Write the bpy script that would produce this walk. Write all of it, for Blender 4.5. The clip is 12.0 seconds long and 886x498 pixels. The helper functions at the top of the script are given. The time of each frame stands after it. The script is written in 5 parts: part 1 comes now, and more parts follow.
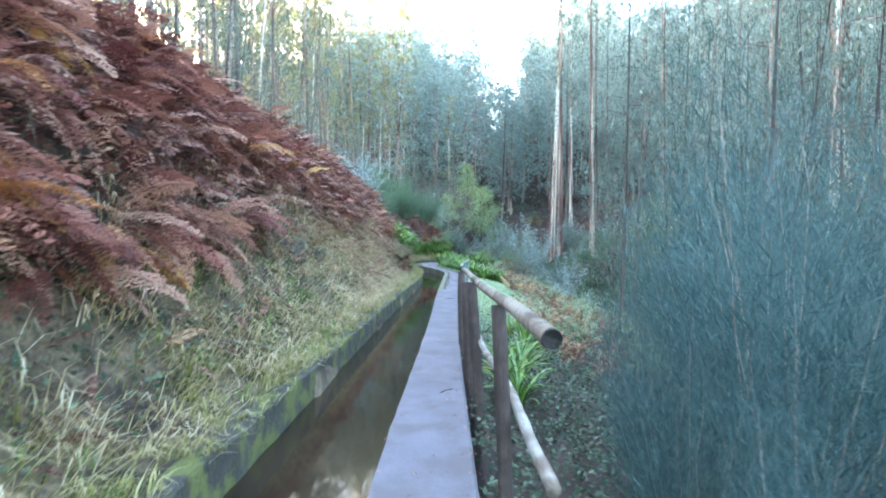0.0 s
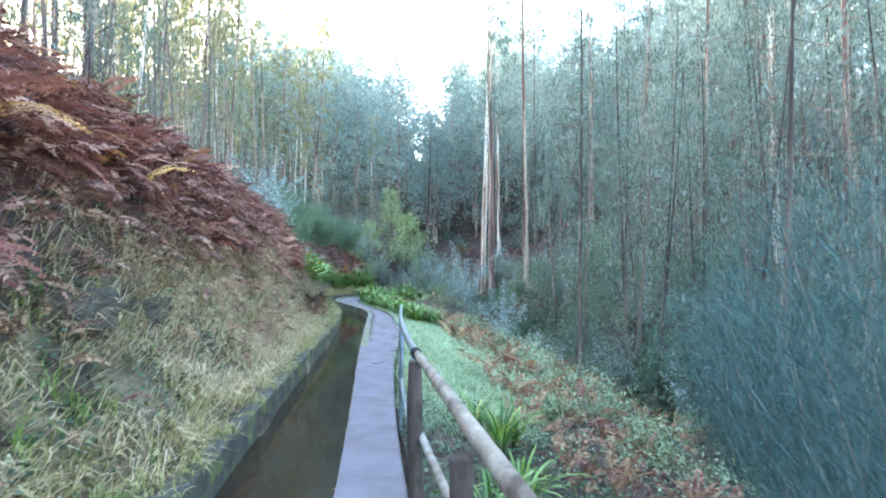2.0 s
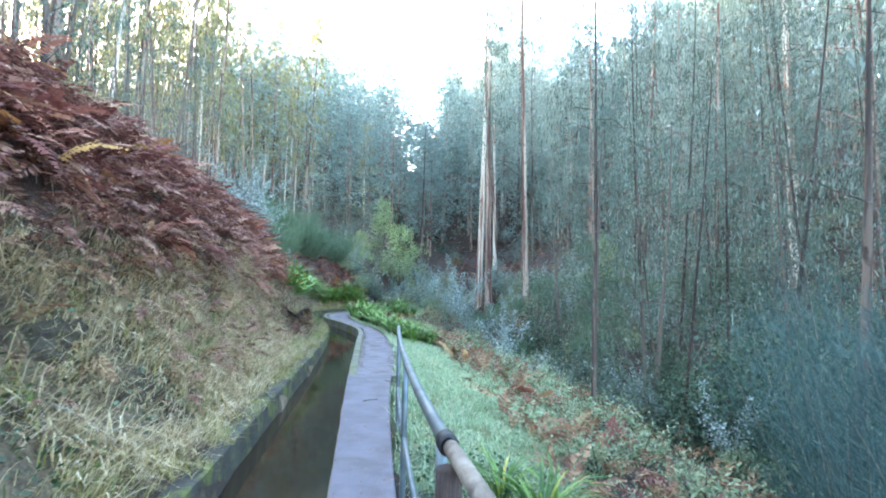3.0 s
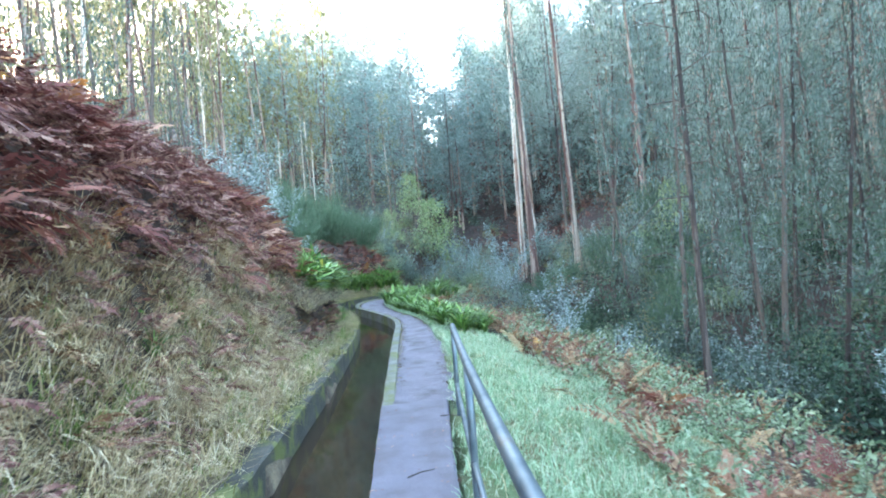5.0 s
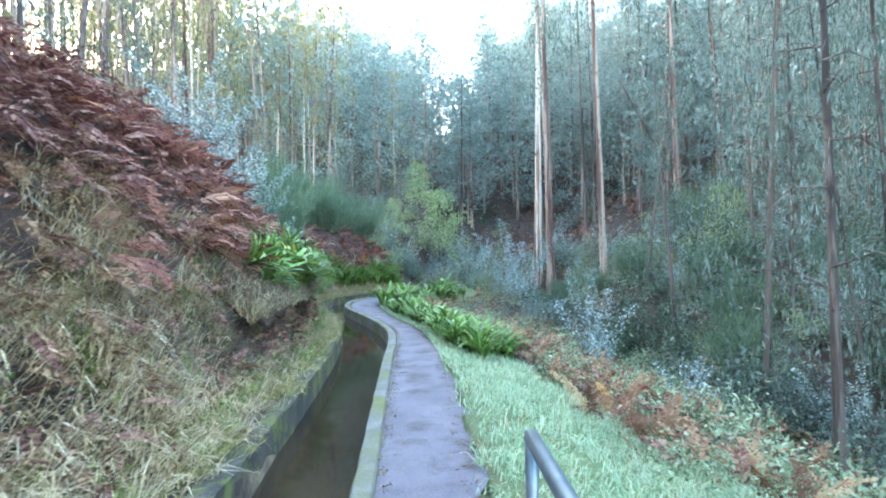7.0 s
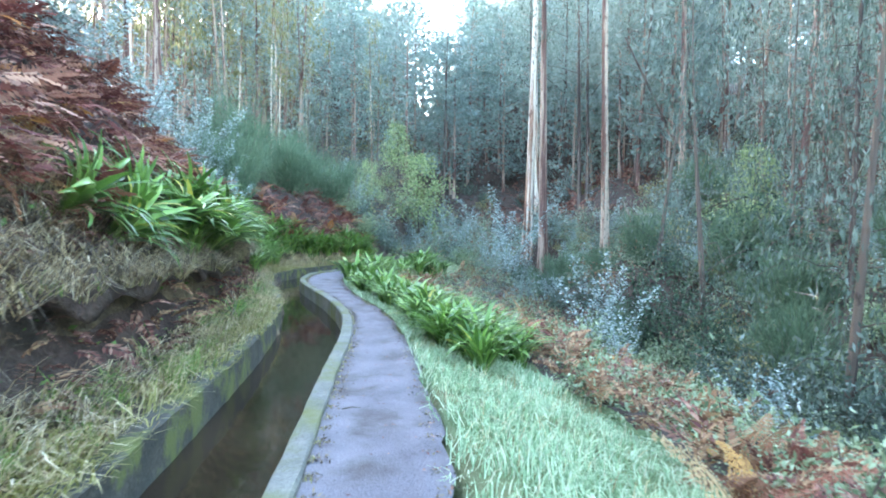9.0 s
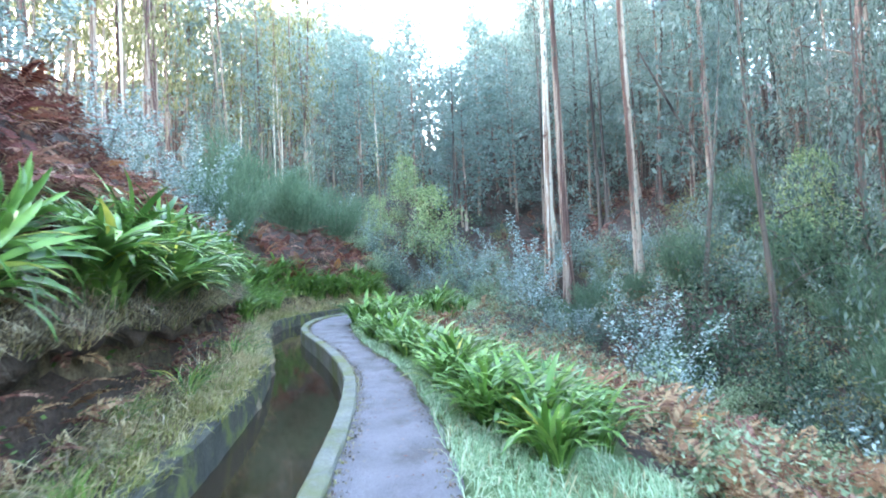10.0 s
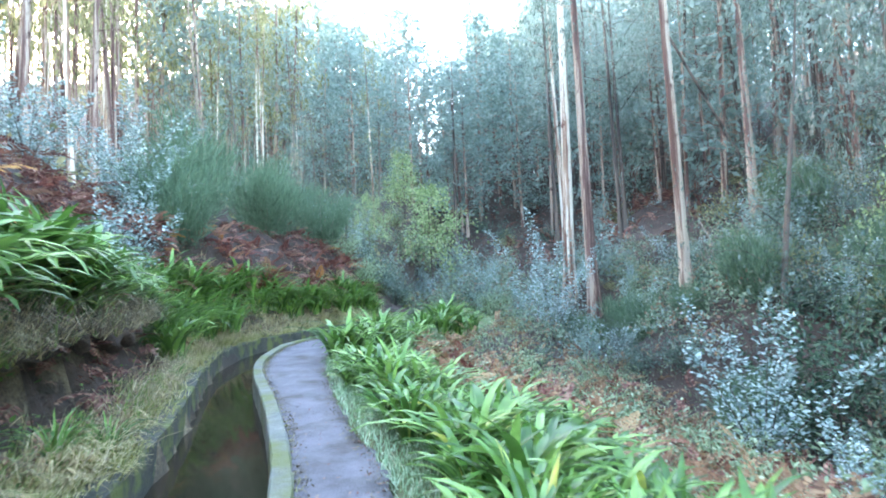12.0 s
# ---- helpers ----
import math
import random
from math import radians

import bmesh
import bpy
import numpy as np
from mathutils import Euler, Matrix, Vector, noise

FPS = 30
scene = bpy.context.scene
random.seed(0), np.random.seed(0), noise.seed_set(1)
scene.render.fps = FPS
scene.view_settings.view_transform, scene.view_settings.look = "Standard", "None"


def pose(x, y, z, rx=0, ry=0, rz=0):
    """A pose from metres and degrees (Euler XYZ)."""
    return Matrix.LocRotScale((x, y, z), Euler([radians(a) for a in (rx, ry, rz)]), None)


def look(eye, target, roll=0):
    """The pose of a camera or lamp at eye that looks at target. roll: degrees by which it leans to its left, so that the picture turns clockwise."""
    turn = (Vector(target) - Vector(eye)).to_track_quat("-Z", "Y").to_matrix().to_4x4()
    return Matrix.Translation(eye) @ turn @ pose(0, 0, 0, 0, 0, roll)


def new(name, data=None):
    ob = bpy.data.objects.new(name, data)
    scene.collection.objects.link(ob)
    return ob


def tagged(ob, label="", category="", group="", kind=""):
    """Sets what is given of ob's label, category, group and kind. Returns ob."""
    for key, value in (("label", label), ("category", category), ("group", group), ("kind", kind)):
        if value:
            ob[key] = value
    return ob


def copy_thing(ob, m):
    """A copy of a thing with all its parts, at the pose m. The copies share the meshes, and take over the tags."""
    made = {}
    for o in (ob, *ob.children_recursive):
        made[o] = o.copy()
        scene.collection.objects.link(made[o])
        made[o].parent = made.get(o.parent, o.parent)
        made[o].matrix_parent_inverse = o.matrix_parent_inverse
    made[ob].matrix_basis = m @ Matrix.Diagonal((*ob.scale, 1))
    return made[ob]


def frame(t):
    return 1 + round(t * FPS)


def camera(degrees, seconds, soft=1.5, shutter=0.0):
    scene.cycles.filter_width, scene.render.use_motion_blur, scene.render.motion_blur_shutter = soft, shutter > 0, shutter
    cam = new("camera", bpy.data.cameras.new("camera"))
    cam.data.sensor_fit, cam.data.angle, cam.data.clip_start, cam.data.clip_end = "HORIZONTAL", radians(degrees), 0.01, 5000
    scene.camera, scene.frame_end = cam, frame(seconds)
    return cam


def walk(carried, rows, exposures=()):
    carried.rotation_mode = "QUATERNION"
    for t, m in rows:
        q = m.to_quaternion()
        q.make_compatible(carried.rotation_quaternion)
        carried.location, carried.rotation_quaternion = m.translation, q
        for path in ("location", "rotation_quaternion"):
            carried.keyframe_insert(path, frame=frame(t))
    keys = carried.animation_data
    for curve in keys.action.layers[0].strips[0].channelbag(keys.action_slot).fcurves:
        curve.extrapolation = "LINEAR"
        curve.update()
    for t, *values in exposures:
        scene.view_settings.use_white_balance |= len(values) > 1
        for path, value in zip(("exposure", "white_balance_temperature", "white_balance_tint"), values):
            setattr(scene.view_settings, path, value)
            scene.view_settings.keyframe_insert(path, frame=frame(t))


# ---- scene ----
cam = camera(81.5, 12.0, soft=1.9, shutter=0.3)
METRES, EYE, TILT, LEAN, TURN = 22.5, 1.5, -0.85, -1.0, 0.0
ROWS = [
    (0.0, 0.0, 0.0, 0.0, 0.0, 0.0, -0.0),
    (0.5, -0.0022, 0.0432, 0.007, -1.13, -0.16, 4.25),
    (1.0, -0.0049, 0.0841, 0.0102, -4.1, 1.87, 1.07),
    (1.5, -0.0039, 0.1283, 0.0107, -7.14, 1.99, 2.1),
    (2.0, -0.004, 0.1703, 0.0117, -8.76, 3.13, 0.2),
    (2.5, -0.004, 0.2105, 0.012, -7.49, 4.7, 3.97),
    (3.0, -0.0029, 0.2509, 0.0127, -9.7, 4.7, -0.2),
    (4.8, 0.0036, 0.3925, 0.0126, -6.05, 3.7, 5.4),
    (5.0, 0.0043, 0.4082, 0.0126, -5.83, 2.25, 5.79),
    (5.5, 0.0057, 0.4485, 0.0124, -1.69, 3.44, 5.84),
    (6.0, 0.0053, 0.4904, 0.0133, -4.35, 2.37, 1.79),
    (6.5, 0.0069, 0.5339, 0.0122, -3.28, 2.45, 3.77),
    (7.0, 0.009, 0.575, 0.0138, -5.68, 2.08, 1.84),
    (7.2, 0.0103, 0.5907, 0.0135, -5.7, 1.65, 1.7),
    (8.8, 0.0209, 0.7160, 0.0055, -7.6, 1.55, 0.35),
    (9.0, 0.0223, 0.7319, 0.0046, -8.09, -0.74, 0.28),
    (9.5, 0.0231, 0.7798, 0.0016, -1.46, 1.3, 1.55),
    (10.0, 0.0262, 0.8248, 0.003, -6.65, 3.26, 3.38),
    (10.5, 0.0265, 0.8675, 0.0039, -6.6, 4.04, 3.31),
    (11.0, 0.0296, 0.91, 0.0037, -9.26, 2.69, 4.68),
    (11.5, 0.0317, 0.9545, 0.0049, -7.63, 3.78, 4.21),
    (12.0, 0.0313, 0.9969, 0.0066, -7.14, 4.3, 3.38),
]
EXPOSURES = [(0.0, 4.58, 6280, 8.0), (3.0, 4.48, 6280, 8.0), (9.0, 4.76, 6280, 8.0), (12.0, 4.86, 6280, 8.0)]
walk(cam, [(t, pose(0, 0, EYE, TILT, LEAN, TURN) @ pose(METRES * x, METRES * y, METRES * z, 90 + pitch, roll, yaw)) for t, x, y, z, yaw, pitch, roll in ROWS], EXPOSURES)

# ---- world and sun ----
SUN_ELEVATION, SUN_ROTATION = 11.5, -42.0
world = bpy.data.worlds.new("sky")
scene.world = world
world.use_nodes = True
wn = world.node_tree.nodes
sky = wn.new("ShaderNodeTexSky")
sky.sky_type, sky.sun_disc = "NISHITA", False
sky.sun_elevation, sky.sun_rotation = radians(SUN_ELEVATION), radians(SUN_ROTATION)
sky.air_density, sky.dust_density, sky.ozone_density = 1.0, 2.5, 1.0
wn["Background"].inputs["Strength"].default_value = 0.15
world.node_tree.links.new(sky.outputs[0], wn["Background"].inputs["Color"])
sun = new("sun", bpy.data.lights.new("sun", "SUN"))
sun.data.energy, sun.data.angle, sun.data.color = 4.0, radians(0.5), (1.0, 0.80, 0.52)
_e, _r = radians(SUN_ELEVATION), radians(SUN_ROTATION)
sun_way = Vector((math.sin(_r) * math.cos(_e), math.cos(_r) * math.cos(_e), math.sin(_e)))
sun.matrix_world = look(sun_way * 100, (0, 0, 0))


# ---- materials ----
def shader(name):
    m = bpy.data.materials.new(name)
    m.use_nodes = True
    nt = m.node_tree
    return m, nt, nt.nodes["Principled BSDF"]


def noise_node(nt, scale, detail=4.0, coords=None, stretch=None, rough=0.55):
    n = nt.nodes.new("ShaderNodeTexNoise")
    n.inputs["Scale"].default_value, n.inputs["Detail"].default_value, n.inputs["Roughness"].default_value = scale, detail, rough
    if coords is None:
        coords = nt.nodes.new("ShaderNodeTexCoord").outputs["Object"]
    if stretch:
        mp = nt.nodes.new("ShaderNodeMapping")
        mp.inputs["Scale"].default_value = stretch
        nt.links.new(coords, mp.inputs["Vector"])
        coords = mp.outputs["Vector"]
    nt.links.new(coords, n.inputs["Vector"])
    return n


def ramp_node(nt, fac, stops):
    r = nt.nodes.new("ShaderNodeValToRGB")
    el = r.color_ramp.elements
    while len(el) < len(stops):
        el.new(0.5)
    for e, (p, c) in zip(el, stops):
        e.position, e.color = p, (*c, 1)
    nt.links.new(fac, r.inputs["Fac"])
    return r


def mixed(nt, fac, a, b, how="MIX"):
    n = nt.nodes.new("ShaderNodeMix")
    n.data_type, n.blend_type = "RGBA", how
    for sock, v in ((n.inputs[0], fac), (n.inputs[6], a), (n.inputs[7], b)):
        if hasattr(v, "is_linked"):
            nt.links.new(v, sock)
        else:
            sock.default_value = v if isinstance(v, float) else (*v, 1)
    return n.outputs[2]


def bump_to(nt, bsdf, height, strength, distance=0.02):
    b = nt.nodes.new("ShaderNodeBump")
    b.inputs["Strength"].default_value, b.inputs["Distance"].default_value = strength, distance
    nt.links.new(height, b.inputs["Height"])
    nt.links.new(b.outputs[0], bsdf.inputs["Normal"])


def rough_material(name, stops, scale, fine, stain=None, stain_scale=1.2, bump=0.5, roughness=0.85, stretch=None, distance=0.02, lo=0.42, hi=0.62):
    """Two scales of noise for the colour, a stain over it and a fine relief."""
    m, nt, b = shader(name)
    big = noise_node(nt, scale, 6, stretch=stretch)
    small = noise_node(nt, fine, 5, stretch=stretch)
    mid = mixed(nt, 0.45, big.outputs["Fac"], small.outputs["Fac"])
    col = ramp_node(nt, mid, stops).outputs["Color"]
    if stain:
        s1 = noise_node(nt, stain_scale, 7, rough=0.65)
        mask = ramp_node(nt, s1.outputs["Fac"], [(lo, (0, 0, 0)), (hi, (1, 1, 1))]).outputs["Color"]
        col = mixed(nt, mask, col, stain)
    nt.links.new(col, b.inputs["Base Color"])
    b.inputs["Roughness"].default_value = roughness
    bump_to(nt, b, small.outputs["Fac"], bump, distance)
    return m


def leaf_material(name, stops, through_light=0.3, roughness=0.5, island=True, mottling=14.0, specular=0.3):
    """Leaves: colour varies from leaf to leaf, and some light passes through."""
    m, nt, b = shader(name)
    if island:
        rnd = nt.nodes.new("ShaderNodeNewGeometry").outputs["Random Per Island"]
    else:
        rnd = nt.nodes.new("ShaderNodeObjectInfo").outputs["Random"]
    col = ramp_node(nt, rnd, stops).outputs["Color"]
    n = noise_node(nt, mottling, 3)
    col = mixed(nt, 0.5, col, ramp_node(nt, n.outputs["Fac"], [(0.3, (0.35, 0.35, 0.35)), (0.7, (0.75, 0.75, 0.75))]).outputs["Color"], "OVERLAY")
    nt.links.new(col, b.inputs["Base Color"])
    b.inputs["Roughness"].default_value = roughness
    b.inputs["Specular IOR Level"].default_value = specular
    t = nt.nodes.new("ShaderNodeBsdfTranslucent")
    nt.links.new(col, t.inputs["Color"])
    mx = nt.nodes.new("ShaderNodeMixShader")
    mx.inputs[0].default_value = through_light
    nt.links.new(b.outputs[0], mx.inputs[1])
    nt.links.new(t.outputs[0], mx.inputs[2])
    nt.links.new(mx.outputs[0], nt.nodes["Material Output"].inputs["Surface"])
    return m


M_SLAB = rough_material("slab_concrete", [(0.3, (0.12, 0.107, 0.125)), (0.55, (0.16, 0.145, 0.168)), (0.75, (0.20, 0.185, 0.205))], 1.6, 60, (0.118, 0.104, 0.11), 2.3, 0.35)
M_KERB = rough_material("mossy_concrete", [(0.3, (0.085, 0.082, 0.07)), (0.5, (0.17, 0.165, 0.145)), (0.7, (0.27, 0.26, 0.235))], 3.5, 45, (0.13, 0.135, 0.04), 1.3, 0.7, lo=0.42, hi=0.62)
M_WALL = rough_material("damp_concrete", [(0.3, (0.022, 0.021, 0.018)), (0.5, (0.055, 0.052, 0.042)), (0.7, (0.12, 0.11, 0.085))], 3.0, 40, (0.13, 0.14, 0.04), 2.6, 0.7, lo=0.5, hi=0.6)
M_DIRT = rough_material("trodden_earth", [(0.3, (0.105, 0.09, 0.10)), (0.5, (0.18, 0.16, 0.18)), (0.7, (0.245, 0.225, 0.245))], 2.2, 60, (0.095, 0.078, 0.075), 1.6, 0.8, distance=0.03, lo=0.50, hi=0.66)
M_SOIL = rough_material("leaf_litter_soil", [(0.3, (0.028, 0.018, 0.014)), (0.5, (0.075, 0.047, 0.037)), (0.7, (0.16, 0.105, 0.082))], 2.0, 25, (0.045, 0.028, 0.022), 0.7, 0.9, distance=0.06)
M_BANK = rough_material("matted_straw", [(0.3, (0.055, 0.038, 0.026)), (0.45, (0.16, 0.115, 0.072)), (0.6, (0.31, 0.24, 0.15)), (0.75, (0.42, 0.34, 0.22))], 3.0, 34, (0.05, 0.034, 0.024), 1.1, 1.0, distance=0.09, lo=0.44, hi=0.56)
M_TURF = rough_material("turf", [(0.3, (0.06, 0.10, 0.03)), (0.5, (0.12, 0.18, 0.07)), (0.7, (0.19, 0.25, 0.12))], 1.5, 35, (0.16, 0.15, 0.07), 0.8, 0.9, distance=0.05)
M_BED = rough_material("canal_bed", [(0.3, (0.03, 0.024, 0.016)), (0.6, (0.07, 0.055, 0.035)), (0.8, (0.11, 0.085, 0.05))], 2.5, 20, None, 1, 0.5)


def water_material():
    m, nt, b = shader("brown_water")
    n = noise_node(nt, 0.9, 4)
    col = ramp_node(nt, n.outputs["Fac"], [(0.35, (0.020, 0.014, 0.009)), (0.65, (0.040, 0.028, 0.017))]).outputs["Color"]
    nt.links.new(col, b.inputs["Base Color"])
    b.inputs["Roughness"].default_value = 0.05
    b.inputs["IOR"].default_value = 1.33
    r = noise_node(nt, 5.0, 3, stretch=(1.0, 0.35, 1.0))
    bump_to(nt, b, r.outputs["Fac"], 0.12, 0.02)
    return m


M_WATER = water_material()
M_LOG = rough_material("weathered_log", [(0.3, (0.16, 0.12, 0.09)), (0.5, (0.34, 0.28, 0.22)), (0.7, (0.50, 0.44, 0.37))], 3.0, 40, (0.10, 0.07, 0.05), 4.0, 0.8, stretch=(4.0, 4.0, 0.5))
M_POST = rough_material("dark_post_wood", [(0.3, (0.035, 0.022, 0.018)), (0.5, (0.09, 0.06, 0.05)), (0.7, (0.17, 0.12, 0.10))], 4.0, 40, (0.05, 0.035, 0.03), 4.0, 0.8, stretch=(4.0, 4.0, 0.4))
M_ENDGRAIN = rough_material("sawn_end", [(0.3, (0.006, 0.005, 0.004)), (0.7, (0.022, 0.016, 0.013))], 12.0, 80, None, 1, 0.5)
M_BRANCH = rough_material("bleached_branch", [(0.3, (0.22, 0.19, 0.16)), (0.6, (0.42, 0.38, 0.33)), (0.8, (0.55, 0.5, 0.45))], 4.0, 40, (0.16, 0.12, 0.09), 5.0, 0.6)


def metal_material():
    m, nt, b = shader("galvanised_pipe")
    n, f = noise_node(nt, 6, 5), noise_node(nt, 90, 3)
    col = ramp_node(nt, n.outputs["Fac"], [(0.35, (0.10, 0.13, 0.15)), (0.6, (0.20, 0.235, 0.25)), (0.75, (0.20, 0.17, 0.14))]).outputs["Color"]
    nt.links.new(col, b.inputs["Base Color"])
    b.inputs["Metallic"].default_value, b.inputs["Roughness"].default_value = 0.55, 0.45
    bump_to(nt, b, f.outputs["Fac"], 0.2, 0.002)
    return m


M_PIPE = metal_material()
M_CAP = rough_material("black_rubber", [(0.3, (0.012, 0.012, 0.012)), (0.7, (0.03, 0.03, 0.03))], 10, 60, None, 1, 0.2, 0.6)


def bark_material(name, dark, mid, pale):
    """Bark that peels in long upright bands, with fine strips and knots over them."""
    m, nt, b = shader(name)
    bands = noise_node(nt, 1.6, 3, stretch=(2.6, 2.6, 0.09), rough=0.5)
    strips = noise_node(nt, 7.0, 6, stretch=(3.0, 3.0, 0.14), rough=0.65)
    fac = mixed(nt, 0.32, bands.outputs["Fac"], strips.outputs["Fac"])
    col = ramp_node(nt, fac, [(0.40, dark), (0.485, mid), (0.53, pale), (0.62, tuple(c * 0.86 for c in pale))]).outputs["Color"]
    knots = noise_node(nt, 3.0, 4, stretch=(1.0, 1.0, 0.6))
    col = mixed(nt, ramp_node(nt, knots.outputs["Fac"], [(0.60, (0, 0, 0)), (0.70, (1, 1, 1))]).outputs["Color"], col, dark)
    nt.links.new(col, b.inputs["Base Color"])
    b.inputs["Roughness"].default_value = 0.8
    bump_to(nt, b, strips.outputs["Fac"], 0.9, 0.05)
    return m


M_BARK_PALE = bark_material("peeling_pale_bark", (0.15, 0.062, 0.045), (0.44, 0.28, 0.20), (0.82, 0.72, 0.60))
M_BARK_DARK = bark_material("brown_bark", (0.035, 0.024, 0.02), (0.085, 0.06, 0.05), (0.18, 0.135, 0.11))
M_BARK_RED = bark_material("reddish_bark", (0.085, 0.04, 0.034), (0.21, 0.115, 0.092), (0.46, 0.34, 0.27))
M_BARK_STREAK = bark_material("streaked_brown_bark", (0.12, 0.055, 0.042), (0.23, 0.13, 0.098), (0.58, 0.45, 0.35))
M_TWIG = rough_material("twig", [(0.3, (0.05, 0.04, 0.035)), (0.7, (0.14, 0.11, 0.09))], 6, 40, None, 1, 0.4)
M_EUC = leaf_material("eucalyptus_leaf", [(0.0, (0.066, 0.096, 0.073)), (0.5, (0.122, 0.166, 0.133)), (0.92, (0.205, 0.26, 0.22)), (1.0, (0.34, 0.41, 0.37))], 0.34, 0.5, specular=0.22, mottling=0.7)
# eucalyptus leaf for the far slopes, paled so its colour carries the distance haze
M_EUC_HAZE = leaf_material("hazed_hillside_leaf", [(0.0, (0.225, 0.285, 0.245)), (0.5, (0.31, 0.375, 0.33)), (1.0, (0.43, 0.49, 0.44))], 0.6, 0.55, specular=0.15, mottling=0.3)
M_DEEP = leaf_material("deep_green_leaf", [(0.0, (0.018, 0.042, 0.026)), (0.6, (0.055, 0.10, 0.06)), (1.0, (0.13, 0.20, 0.12))], 0.25, 0.5)
# olive leaf, brightened and warmed so the colour itself looks sunlit
M_EUC_SUNLIT = leaf_material("eucalyptus_leaf_sunlit", [(0.0, (0.14, 0.145, 0.065)), (0.5, (0.28, 0.27, 0.13)), (1.0, (0.46, 0.40, 0.22))], 0.55, 0.5)
# needle colour lightened to stand in for haze in the valley
M_PINE_HAZE = leaf_material("hazed_pine_needles", [(0.0, (0.18, 0.245, 0.215)), (0.6, (0.265, 0.335, 0.30)), (1.0, (0.38, 0.45, 0.41))], 0.55, 0.6, mottling=0.4)
M_ROCK = rough_material("dark_rock", [(0.3, (0.03, 0.025, 0.02)), (0.5, (0.085, 0.07, 0.058)), (0.7, (0.19, 0.165, 0.14))], 3.5, 30, (0.10, 0.085, 0.05), 2.5, 1.0, distance=0.06)
M_IVY = leaf_material("ivy_leaf", [(0.0, (0.025, 0.05, 0.025)), (0.6, (0.06, 0.10, 0.05)), (1.0, (0.16, 0.22, 0.14))], 0.25, 0.45)
M_CRUMB = leaf_material("leaf_crumbs", [(0.0, (0.04, 0.03, 0.022)), (0.6, (0.12, 0.09, 0.065)), (1.0, (0.26, 0.21, 0.15))], 0.1, 0.8)
M_SCRUB = leaf_material("scrub_leaf", [(0.0, (0.12, 0.165, 0.105)), (0.45, (0.235, 0.295, 0.20)), (0.8, (0.36, 0.42, 0.30)), (0.86, (0.28, 0.165, 0.115)), (1.0, (0.38, 0.25, 0.18))], 0.35, 0.55, mottling=1.0)
M_BLUE = leaf_material("glaucous_leaf", [(0.0, (0.15, 0.22, 0.195)), (0.5, (0.32, 0.41, 0.39)), (1.0, (0.60, 0.68, 0.67))], 0.28, 0.55)
M_BROOM = leaf_material("broom_strand", [(0.0, (0.034, 0.076, 0.072)), (0.6, (0.068, 0.126, 0.121)), (1.0, (0.135, 0.21, 0.20))], 0.33, 0.6)
M_BROOM_GREEN = leaf_material("broom_strand_green", [(0.0, (0.075, 0.125, 0.075)), (1.0, (0.195, 0.28, 0.175))], 0.35, 0.6)
M_FERN = leaf_material("dead_bracken", [(0.0, (0.10, 0.03, 0.026)), (0.3, (0.20, 0.068, 0.055)), (0.65, (0.36, 0.15, 0.105)), (0.88, (0.50, 0.30, 0.22)), (0.96, (0.46, 0.19, 0.055)), (1.0, (0.50, 0.29, 0.10))], 0.3, 0.7, island=False)
# litter toned below the fronds, so its colour adds shade to the gaps
M_FERN_STUFF = leaf_material("dead_bracken_litter", [(0.0, (0.085, 0.03, 0.026)), (0.5, (0.20, 0.085, 0.068)), (1.0, (0.40, 0.24, 0.175))], 0.25, 0.75)
M_FERN_TAN = leaf_material("tan_bracken", [(0.0, (0.13, 0.055, 0.03)), (0.4, (0.27, 0.135, 0.072)), (0.8, (0.41, 0.255, 0.14)), (1.0, (0.52, 0.37, 0.20))], 0.3, 0.7, island=False)
M_FERN_TAN_STUFF = leaf_material("tan_bracken_litter", [(0.0, (0.11, 0.05, 0.03)), (0.5, (0.255, 0.14, 0.08)), (1.0, (0.46, 0.31, 0.18))], 0.3, 0.7)
M_STRAW = leaf_material("dry_grass", [(0.0, (0.19, 0.12, 0.072)), (0.35, (0.50, 0.375, 0.205)), (0.75, (0.73, 0.59, 0.355)), (1.0, (0.82, 0.71, 0.51))], 0.3, 0.7)
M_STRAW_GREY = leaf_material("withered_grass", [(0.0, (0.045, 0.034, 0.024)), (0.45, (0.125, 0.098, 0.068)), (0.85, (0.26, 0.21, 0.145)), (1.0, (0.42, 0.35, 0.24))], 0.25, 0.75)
M_GRASS = leaf_material("bank_grass", [(0.0, (0.12, 0.12, 0.04)), (0.4, (0.28, 0.27, 0.085)), (0.7, (0.44, 0.39, 0.16)), (1.0, (0.56, 0.47, 0.28))], 0.35, 0.6)
M_TUFT = leaf_material("fresh_grass", [(0.0, (0.10, 0.17, 0.035)), (0.6, (0.20, 0.30, 0.07)), (1.0, (0.34, 0.40, 0.13))], 0.35, 0.5)
M_LAWN = leaf_material("soft_grass", [(0.0, (0.19, 0.30, 0.15)), (0.6, (0.42, 0.54, 0.34)), (0.9, (0.58, 0.66, 0.46)), (1.0, (0.60, 0.54, 0.37))], 0.38, 0.6)
M_AGA = leaf_material("agapanthus_leaf", [(0.0, (0.045, 0.105, 0.018)), (0.55, (0.125, 0.24, 0.045)), (0.95, (0.25, 0.395, 0.10)), (1.0, (0.55, 0.46, 0.09))], 0.3, 0.28, island=False, specular=0.6)
M_AGA_FAR = leaf_material("agapanthus_leaf_bed", [(0.0, (0.045, 0.105, 0.018)), (0.55, (0.125, 0.24, 0.045)), (0.95, (0.25, 0.395, 0.10)), (1.0, (0.55, 0.46, 0.09))], 0.3, 0.28, specular=0.6)
